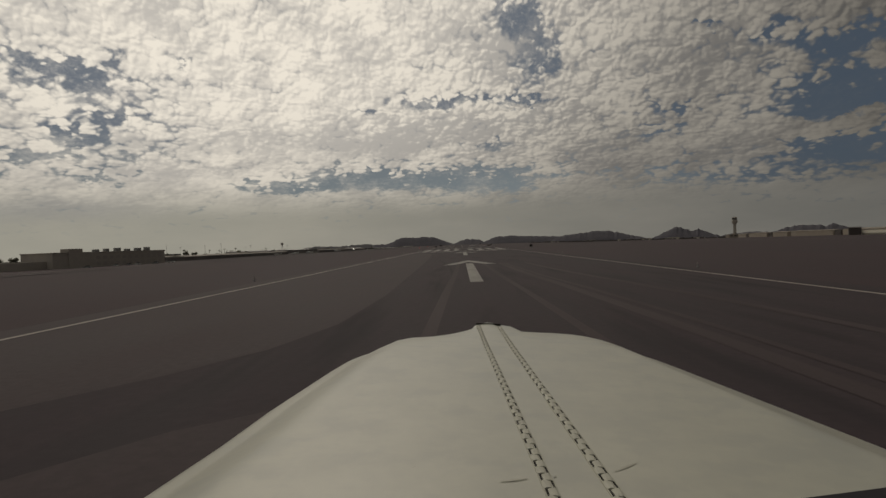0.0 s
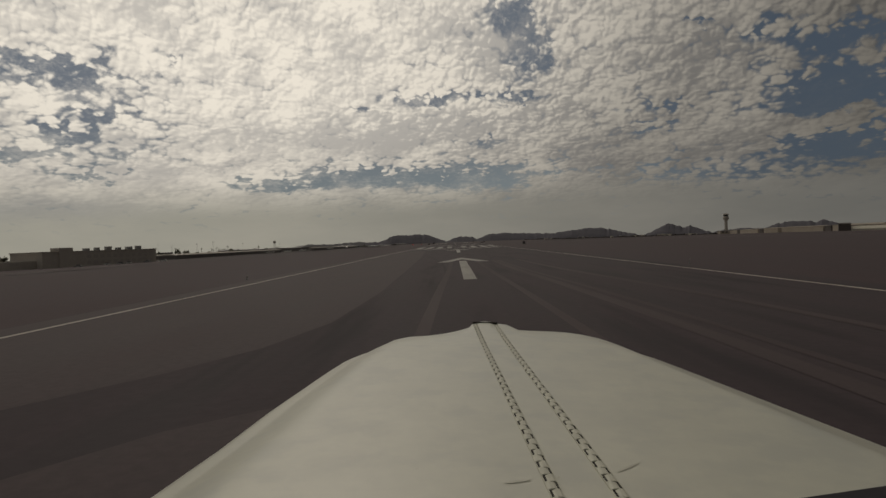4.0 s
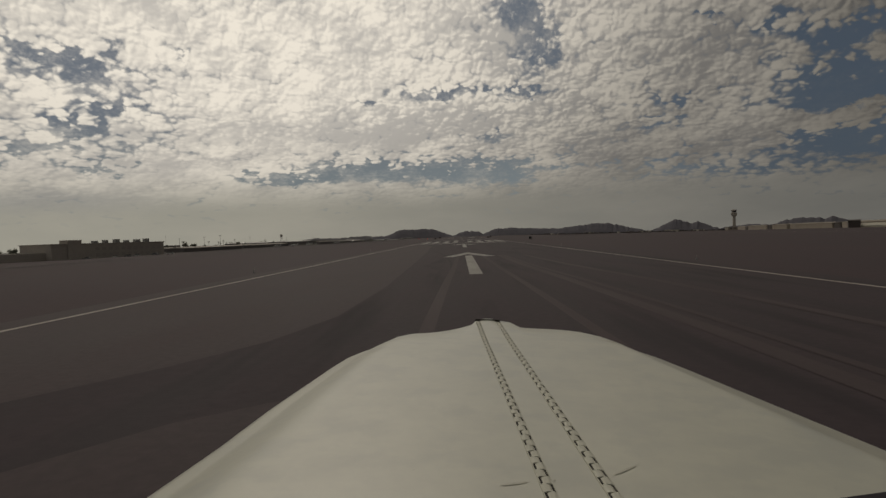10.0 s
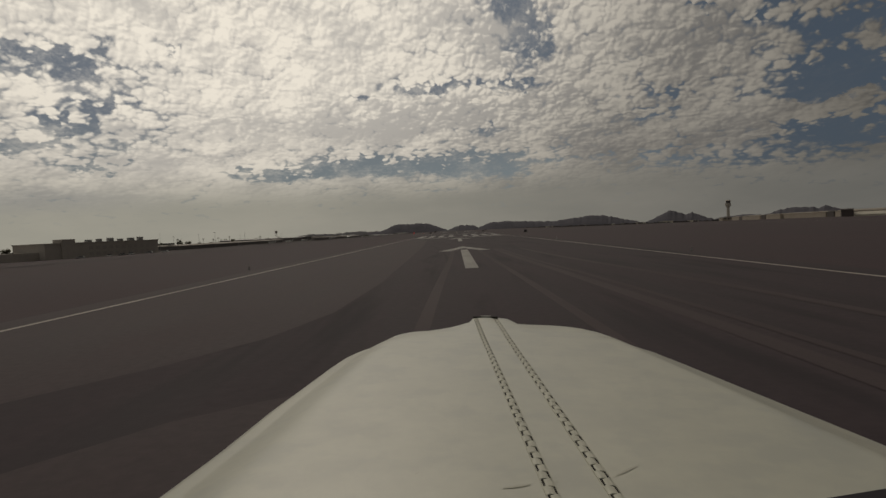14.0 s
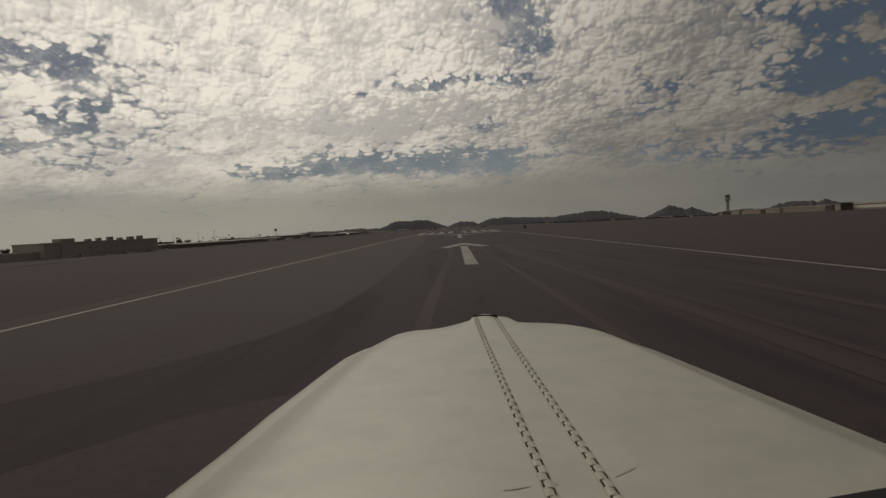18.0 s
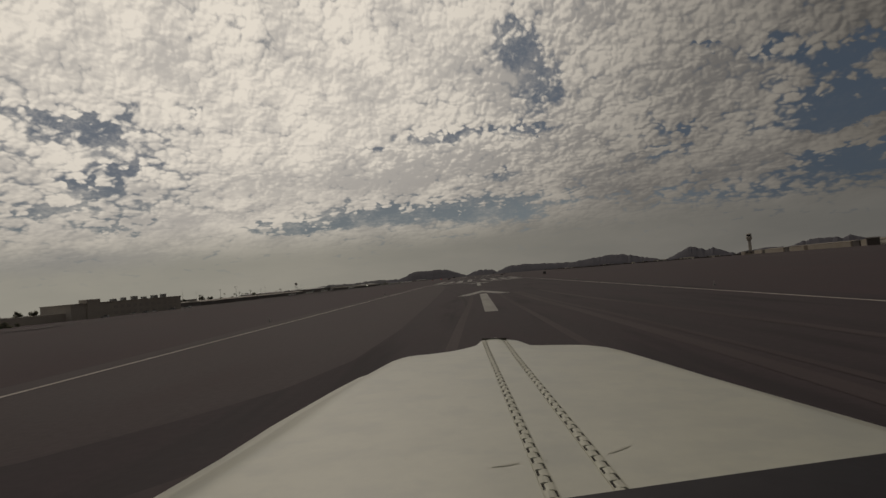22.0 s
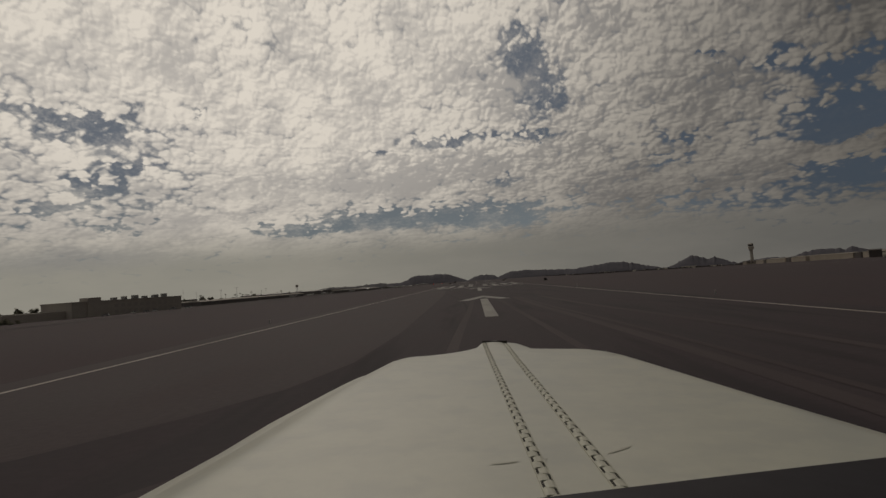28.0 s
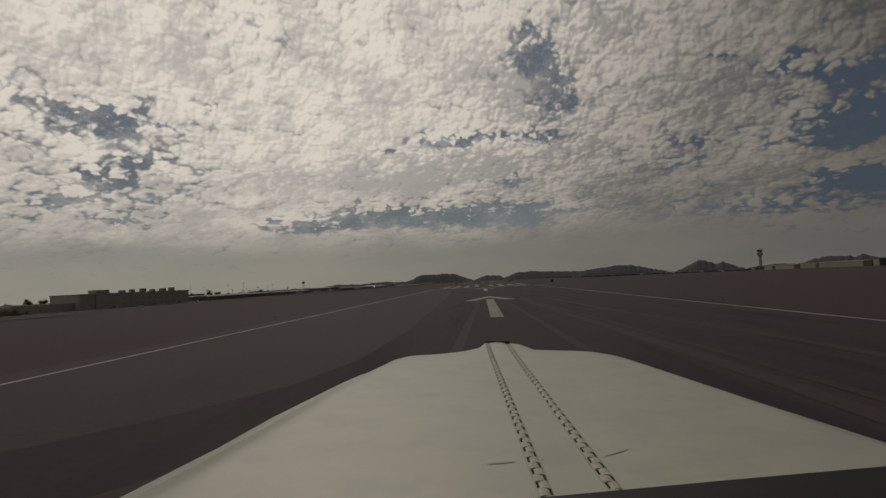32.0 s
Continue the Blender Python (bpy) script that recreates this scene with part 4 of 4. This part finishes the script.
def wing_solid(span, chord, tip, y, z, thick, dihedral=0.0):
    v, f = [], []
    pieces = []
    for side in (-1, 1):
        def section(x, c, zz, th):
            return [(side * x, y + c * 0.35, zz), (side * x, y + c * 0.1, zz + th), (side * x, y - c * 0.4, zz + th * 0.4), (side * x, y - c * 0.65, zz), (side * x, y - c * 0.2, zz - th * 0.4)]
        v, f = loft([section(0.0, chord, z, thick), section(span / 2, tip, z + dihedral, thick * 0.6)])
        pieces.append((v, f))
    return join(*pieces)


def airplane(high_wing, label, name="parked_airplane", group="parked airplanes"):
    p = thing(name, label, "airplane", group, place=pose(0, -1000, 0))
    part("fuselage", loft([ellipse(2.6, 1.15, 0.16, 0.16), ellipse(2.4, 1.15, 0.42, 0.42), ellipse(1.2, 1.25, 0.55, 0.58), ellipse(0.3, 1.42, 0.6, 0.75), ellipse(-1.2, 1.4, 0.56, 0.7), ellipse(-2.6, 1.3, 0.34, 0.4), ellipse(-4.9, 1.35, 0.1, 0.16)]), PLANE_WHITE, p, smooth=True)
    part("wing", wing_solid(10.6, 1.6, 1.15, 0.5, 2.12 if high_wing else 0.95, 0.17, 0.15 if high_wing else 0.45), PLANE_WHITE, p)
    part("tailplane", wing_solid(3.5, 1.0, 0.7, -4.4, 1.45, 0.08), PLANE_WHITE, p)
    part("fin", join(([(-0.05, -3.6, 1.5), (0.05, -3.6, 1.5), (0.05, -5.0, 1.5), (-0.05, -5.0, 1.5), (-0.03, -4.7, 2.75), (0.03, -4.7, 2.75), (0.03, -5.3, 2.75), (-0.03, -5.3, 2.75)], [(0, 1, 5, 4), (1, 2, 6, 5), (2, 3, 7, 6), (3, 0, 4, 7), (4, 5, 6, 7)])), PLANE_WHITE, p)
    part("windshield", loft([ellipse(1.0, 1.72, 0.5, 0.12), ellipse(0.3, 1.9, 0.56, 0.3), ellipse(-0.9, 1.85, 0.5, 0.28)]), GLASS, p)
    tyre = wheel_mesh("wheel", 0.22, 0.16)
    for x, y in ((0, 1.9), (-1.15, -0.1), (1.15, -0.1)):
        part("wheel", tyre, RUBBER, p, place=pose(x, y, 0.22))
        part("gear_leg", join(box(x - 0.05, x + 0.05, y - 0.05, y + 0.05, 0.2, 1.0)), METAL, p)
    part("propeller", join(box(-0.9, 0.9, 2.7, 2.74, 1.08, 1.22)), METAL, p)
    return p


planes = [airplane(True, "small white high-wing airplane parked on the ramp"), airplane(False, "small white low-wing airplane parked on the ramp")]
spots = [(-222, 1004, 70), (-216, 1026, 60), (-219, 976, 75), (-188, 1043, 80), (-222, 1159, 80), (-156, 1085, 60), (-161, 1125, 55), (-167, 1168, 60), (-170, 1204, 62), (-217, 1214, 75), (-225, 1255, 70), (-237, 1313, 60),
         (-278, 1322, 70), (-271, 1355, 80), (-249, 1383, 60), (-205, 1345, 75), (-178, 946, 80), (-170, 955, 95), (-186, 1082, 80), (-150, 1088, 70), (-200, 961, 60), (-128, 873, 80), (-188, 945, 85), (-120, 927, 70), (-149, 1023, 60),
         (-207, 1024, 80), (-250, 1001, 100), (-181, 1240, 65), (-176, 1282, 60), (-168, 1330, 70), (-164, 1372, 66), (-210, 1290, 60), (-195, 1410, 70), (-160, 1440, 60), (-190, 1110, 72), (-240, 1190, 66), (-150, 700, 90), (-170, 650, 80), (-190, 600, 95), (-160, 560, 70)]
for i, (x, y, rz) in enumerate(spots):
    copy_thing(planes[(i * 7 // 3) % 2], pose(x, y, land(x, y), 0, 0, rz + (i % 3) * 6))
planes[0].matrix_basis = pose(-195, 1460, land(-195, 1460), 0, 0, 70)
planes[1].matrix_basis = pose(-230, 1475, land(-230, 1475), 0, 0, 64)
# a larger twin on the ramp
twin = copy_thing(planes[1], pose(-220, 1115, land(-220, 1115), 0, 0, 88) @ Matrix.Scale(1.7, 4))
twin.name, twin.scale = "parked_twin", (1.7, 1.7, 1.7)
tagged(twin, "larger white low-wing airplane parked on the ramp")
# the aircraft that waits on the taxiway with its landing light on
wait = airplane(True, "white high-wing airplane waiting on the taxiway, landing light on", "waiting_airplane", "")
wait.matrix_basis = pose(-75, 410, land(-75, 410), 0, 0, 190)
part("landing_light", lathe([(0.05, -0.04), (0.22, 0.0), (0.2, 0.05)], 10), WHITE_LAMP, wait, "bright landing light", place=pose(-0.5, 2.72, 1.35, -90))


# ================= cars, poles, signs and lights =================
def car(label, mat, x, y, rz):
    c = thing("parked_car", label, "car", "parked cars", place=pose(x, y, land(x, y), 0, 0, rz))
    part("body", loft([[(-0.85, -2.2, 0.3), (0.85, -2.2, 0.3), (0.85, -2.2, 0.9), (-0.85, -2.2, 0.9)], [(-0.9, -1.2, 0.25), (0.9, -1.2, 0.25), (0.9, -1.2, 1.0), (-0.9, -1.2, 1.0)],
                       [(-0.9, 1.3, 0.25), (0.9, 1.3, 0.25), (0.9, 1.3, 0.95), (-0.9, 1.3, 0.95)], [(-0.8, 2.2, 0.3), (0.8, 2.2, 0.3), (0.8, 2.2, 0.75), (-0.8, 2.2, 0.75)]]), mat, c)
    part("cabin", loft([[(-0.8, -1.7, 0.95), (0.8, -1.7, 0.95), (0.6, -1.3, 1.5), (-0.6, -1.3, 1.5)], [(-0.8, 1.0, 0.95), (0.8, 1.0, 0.95), (0.6, 0.3, 1.5), (-0.6, 0.3, 1.5)]]), GLASS, c)
    t = wheel_mesh("wheel", 0.33, 0.22)
    for wx in (-0.8, 0.8):
        for wy in (-1.4, 1.4):
            part("wheel", t, RUBBER, c, place=pose(wx, wy, 0.33))


for i, (x, y) in enumerate(((-206, 352), (-203, 360), (-201, 366), (-196, 378), (-193, 392), (-214, 338))):
    car("white car parked beside the office block" if i % 2 == 0 else "grey car parked beside the office block", PLANE_WHITE if i % 2 == 0 else METAL, x, y, 60 + i * 9)


def light_pole(x, y, h=12):
    p = thing("light_pole", "slim grey pole with a lamp head beside the ramp", "light pole", "light poles", place=pose(x, y, land(x, y)))
    part("pole", lathe([(0.16, -0.2), (0.09, h)], 8), METAL, p)
    part("lamp_head", box(-0.9, 0.9, -0.25, 0.25, h, h + 0.3), METAL, p)


for x, y in ((-246, 560), (-250, 690), (-252, 840), (-250, 980), (-300, 620), (-205, 500), (-335, 900), (-250, 1240), (-262, 1400)):
    light_pole(x, y, 13)
beacon = thing("water_tower", "far-off dark water tower on thin legs", "water tower", place=pose(-640, 2050, land(-640, 2050)))
part("tank", lathe([(0.5, 27), (4.5, 29), (5, 34), (3, 36.5), (0.4, 37)], 14), TAN, beacon)
for a in range(4):
    part("leg", lathe([(0.35, -0.4), (0.3, 29)], 6), METAL, beacon, place=pose(3 * math.cos(a * 1.571 + .78), 3 * math.sin(a * 1.571 + .78), 0))


def runway_sign(x, y, w, h, rz, label, text=""):
    s = thing("runway_sign", label, "runway sign", "runway signs", place=pose(x, y, land(x, y), 0, 0, rz))
    part("base_slab", box(-w / 2 - 0.5, w / 2 + 0.5, -0.7, 0.7, -0.1, 0.06), PALE_CONCRETE, s, "pale concrete slab")
    part("panel", box(-w / 2, w / 2, -0.12, 0.12, 0.12, 0.12 + h), SIGN_BACK if not text else SIGN_FACE, s)
    for k in (-0.35, 0.35):
        part("post", box(k * w - 0.05, k * w + 0.05, -0.05, 0.05, 0.0, 0.13), METAL, s)
    if text:
        curve = bpy.data.curves.new("sign_text", "FONT")
        curve.body, curve.align_x, curve.align_y, curve.size, curve.extrude = text, "CENTER", "CENTER", h * 1.05, 0.01
        ob = new("sign_number", curve)
        bpy.context.view_layer.update()
        me = bpy.data.meshes.new_from_object(ob.evaluated_get(bpy.context.evaluated_depsgraph_get()))
        bpy.data.objects.remove(ob)
        me.materials.clear()
        me.materials.append(PALE_CONCRETE)
        part("sign_number", me, WHITE_PAINT, s, "white number", place=pose(0, -0.135, 0.12 + h / 2, 90))


BACK = "dark rear of a low runway sign on a pale slab"
runway_sign(-18.9, -40.5, 1.3, 0.36, 4, BACK)
runway_sign(-19.3, 443.9, 1.5, 0.55, 4, BACK)
runway_sign(20.0, 449.1, 1.6, 0.55, -4, BACK)
runway_sign(27.8, 254.0, 1.06, 0.9, -3, "black distance sign with a white number", "7")
runway_sign(27.8, 563, 1.06, 0.9, -3, "black distance sign with a white number", "6")
runway_sign(27.8, 862.0, 1.06, 0.9, -3, "black distance sign with a white number", "5")
runway_sign(88.0, 912.0, 2.6, 0.9, 80, "low pale runway sign beside a connector")
runway_sign(92.0, 904.5, 1.8, 0.9, 80, "low pale runway sign beside a connector")
runway_sign(-22.0, 622.0, 2.2, 0.9, 4, BACK)

for x in (-22.9, -28.8):
    p = thing("approach_light", "low approach slope light box glowing red", "approach light", "approach slope lights", place=pose(x, 405, land(x, 405)))
    part("housing", box(-0.55, 0.55, -0.5, 0.6, 0.45, 1.0), METAL, p)
    part("lens", box(-0.22, 0.22, -0.56, -0.51, 0.62, 0.84), RED_LAMP, p, "glowing red lens")
    for a in (-0.4, 0.4):
        part("leg", box(a - 0.04, a + 0.04, -0.04, 0.04, -0.05, 0.45), METAL, p)

lamp = thing("edge_light", "small grey runway edge light on a short stem", "edge light", "runway edge lights", place=pose(-17.8, -180, 0))
part("stem", lathe([(0.09, -0.08), (0.09, 0.01), (0.025, 0.03), (0.02, 0.16)], 8), METAL, lamp)
part("globe", lathe([(0.035, 0.16), (0.05, 0.18), (0.045, 0.23), (0.02, 0.26)], 10), WINDOW, lamp, "clear glass globe")
for i in range(26):
    for x in (-17.8, 17.8):
        y = -180 + 61 * i
        if not (x < 0 and i == 0):
            copy_thing(lamp, pose(x, y, land(x, y)))


# ================= the nose of the aircraft that carries the camera =================
def build_nose():
    m = pose(-0.910, 17.900, 2.415, -0.557, 3.165, 1.749)
    nose = thing("airplane_nose", "cream-white airplane engine cowling with twin piano hinges", "airplane", place=m)
    OX, HX, HW = 0.166, 0.145, 0.0375            # the cowl's spine and its hinges, to the right of the eye
    top, edge = -0.25, -0.304
    rings, count = [], 73
    zs = [0.26, 0.42, 0.55, 0.7, 0.85, 1.0, 1.2, 1.4, 1.6, 1.75, 1.86, 1.95, 2.02, 2.07, 2.11, 2.13]
    for d in zs:
        wide = 0.606 - 0.128 * (d - 0.42)
        nosing = max(0.0, (d - 1.62) / 0.51)
        wide *= math.sqrt(max(0.0, 1 - 0.55 * nosing ** 3))
        droop = 0.02 * nosing ** 3
        ring = []
        for i in range(count):
            u = -1 + 2 * i / (count - 1)
            a = abs(u)
            half = wide + (0.012 if u > 0 else 0.0)
            if a < 0.72:                          # the nearly flat top
                x = half * a / 0.72
                roll = max(0.0, (a - 0.545) / 0.175 if u > 0 else (a - 0.57) / 0.15)     # the skin begins to roll over before the shoulder
                z = top - 0.009 * min(1.0, a / 0.60) ** 2.2 - 0.045 * roll ** (1.08 if u > 0 else 1.2) - droop * (1 if a > 0.18 else 0.25)
            else:                                 # rolled shoulder and side
                s = (a - 0.72) / 0.28
                x = half + 0.085 * math.sin(min(1.0, s * 1.6) * math.pi / 2)
                z = edge - droop - 0.10 * (1 - math.cos(min(1.0, s * 1.6) * math.pi / 2)) - 0.55 * max(0.0, s - 0.45)
            z += (0.019 * a ** 1.1 - 0.004 * max(0.0, d - 1.9) / 0.2 * (a > 0)) if u > 0 else -0.008 * a * (d < 1.1) - 0.022 * min(1.0, max(0.0, (a - 0.06) / 0.42)) ** 1.2 * nosing ** 2
            off = OX + math.copysign(x, u) - HX + 0.012
            z += 0.017 * math.exp(-(abs(off) / 0.108) ** 2.1) * nosing ** 2
            ring.append((OX + math.copysign(x, u), d, z))
        rings.append(ring)
    last = rings[-1]
    for k in (0.25, 0.6, 1.0):                    # the front rolls down to the propeller
        rings.append([(OX + (x - OX) * (1 - 0.12 * k), 2.13 + 0.05 * math.sin(k * 1.4), z - 0.16 * k * k) for x, y, z in last])
    v = [p for ring in rings for p in ring]
    f = [(k * count + i, k * count + i + 1, (k + 1) * count + i + 1, (k + 1) * count + i) for k in range(len(rings) - 1) for i in range(count - 1)]
    cowl = part("cowl", (v, f), COWL_PAINT, nose, "cream-white painted upper cowling", smooth=True)
    part("lower_cowl", box(OX - 0.52, OX + 0.52, 0.45, 2.05, -1.05, -0.52), COWL_PAINT, nose)
    part("spinner", ([(x + OX, 2.15 + z, y - 0.62) for x, y, z in lathe([(0.2, 0.0), (0.18, 0.12), (0.1, 0.26), (0.02, 0.33)], 16)[0]], lathe([(0.2, 0.0), (0.18, 0.12), (0.1, 0.26), (0.02, 0.33)], 16)[1]), METAL, nose, smooth=True)
    def on_cowl(x, d):                            # height of the cowl's skin
        k = min(range(len(zs)), key=lambda n: abs(zs[n] - d))
        k2 = min(len(zs) - 1, k + 1) if d > zs[k] else max(0, k - 1)
        t = 0.0 if k == k2 else (d - zs[k]) / (zs[k2] - zs[k])
        one, two = (float(np.interp(x, [p[0] for p in rings[n]], [p[2] for p in rings[n]])) for n in (k, k2))
        return one + (two - one) * t

    def knuckle(flip):                            # a rounded knuckle of one leaf, with the gap on its free side
        v, f = [], []
        for x0, x1, y0, y1 in ((-0.0074, 0.0040, 0.0, 0.0199), (-0.0074, 0.0002, 0.0199, 0.0222)):
            n, w = len(v), x1 - x0
            for y in (y0, y1):
                v += [(flip * x, y, z) for x, z in ((x0, -0.004), (x0, 0.0013), (x0 + 0.28 * w, 0.0025), (x1 - 0.28 * w, 0.0025), (x1, 0.0013), (x1, -0.004))]
            f += [(n + i, n + i + 1, n + i + 7, n + i + 6) for i in range(5)] + [tuple(range(n, n + 6)), tuple(range(n + 11, n + 5, -1))]
        return mesh_of("knuckle", v, f, HINGE_PAINT)

    def run_of(xa, xb, lift):                     # a strip along the cowl, raised a little above its skin
        ds = [0.27 + 0.07 * k for k in range(27)]
        v = [(x, d, on_cowl(x, d) + h) for d in ds for x, h in ((xa, -0.008), (xa, lift), (xb, lift), (xb, -0.008))]
        return v, [(4 * k + i, 4 * k + i + 1, 4 * k + i + 5, 4 * k + i + 4) for k in range(26) for i in range(3)]

    leaf = {1: knuckle(1), -1: knuckle(-1)}
    for side in (-1, 1):
        hx = HX + side * HW
        # dark base strip that shows in the gaps between the knuckles
        hinge = part("hinge", run_of(hx - 0.0066, hx + 0.0066, 0.0008), HINGE_DARK, nose, "piano hinge with dark gaps")
        for k in range(81):
            part("knuckle", leaf[1 - 2 * (k % 2)], None, hinge, place=pose(hx, 0.28 + 0.0222 * k, on_cowl(hx, 0.29 + 0.0222 * k)))
        for x in (-0.0087, 0.0072):
            part("hinge_leaf", run_of(hx + x, hx + x + 0.0015, 0.0012), HINGE_PAINT, hinge)
    part("front_seam", box(HX - 0.045, HX + 0.045, 2.096, 2.101, top - 0.006, on_cowl(HX, 2.098) + 0.003), HINGE_DARK, cowl)
    sill = [(-0.10, 0.490, -0.2365), (0.10, 0.553, -0.2365), (0.300, 0.614, -0.2368), (0.530, 0.682, -0.2372), (0.76, 0.748, -0.238)]
    back = [(-0.10, 0.470, -0.2385), (0.12, 0.475, -0.2385), (0.32, 0.480, -0.2385), (0.54, 0.485, -0.2385), (0.76, 0.490, -0.2385)]
    ribs = [back, sill, [(x, y + 0.002, z - 0.006) for x, y, z in sill], [(x, y, z - 0.012) for x, y, z in back]]
    for x0, d0, x1, d1, w in ((-0.23, 1.55, -0.17, 1.62, 0.008), (-0.21, 1.72, -0.13, 1.80, 0.007), (0.46, 1.76, 0.54, 1.70, 0.012), (0.050, 0.70, 0.085, 0.710, 0.006), (0.20, 0.735, 0.238, 0.765, 0.006), (-0.06, 0.745, -0.055, 0.75, 0.003), (0.118, 0.715, 0.122, 0.719, 0.004), (0.33, 1.02, 0.333, 1.026, 0.005)):
        v, f = [], []
        for k in range(7):
            t = k / 6
            x, d, half = x0 + (x1 - x0) * t, d0 + (d1 - d0) * t, 0.55 * w * (0.15 + 0.85 * math.sin(math.pi * (0.08 + 0.84 * t)))
            v += [(x, d - half, on_cowl(x, d - half) + 0.0008), (x, d + half, on_cowl(x, d + half) + 0.0008)]
        part("scuff", (v, [(2 * k, 2 * k + 2, 2 * k + 3, 2 * k + 1) for k in range(6)]), SCUFF, cowl, "faint grey scuff in the paint")
    part("windshield_sill", ([p for run in ribs for p in run], [(5 * k + i, 5 * k + i + 1, 5 * ((k + 1) % 4) + i + 1, 5 * ((k + 1) % 4) + i) for k in range(4) for i in range(4)]), SILL, nose, "dark lower edge of the windshield")
    part("gear_leg", lathe([(0.06, -2.15), (0.05, -1.0)], 10), METAL, nose, place=pose(OX, 1.6, 0))
    part("nose_wheel", wheel_mesh("nose_wheel", 0.19, 0.14), RUBBER, nose, place=pose(OX, 1.6, -2.16))


build_nose()
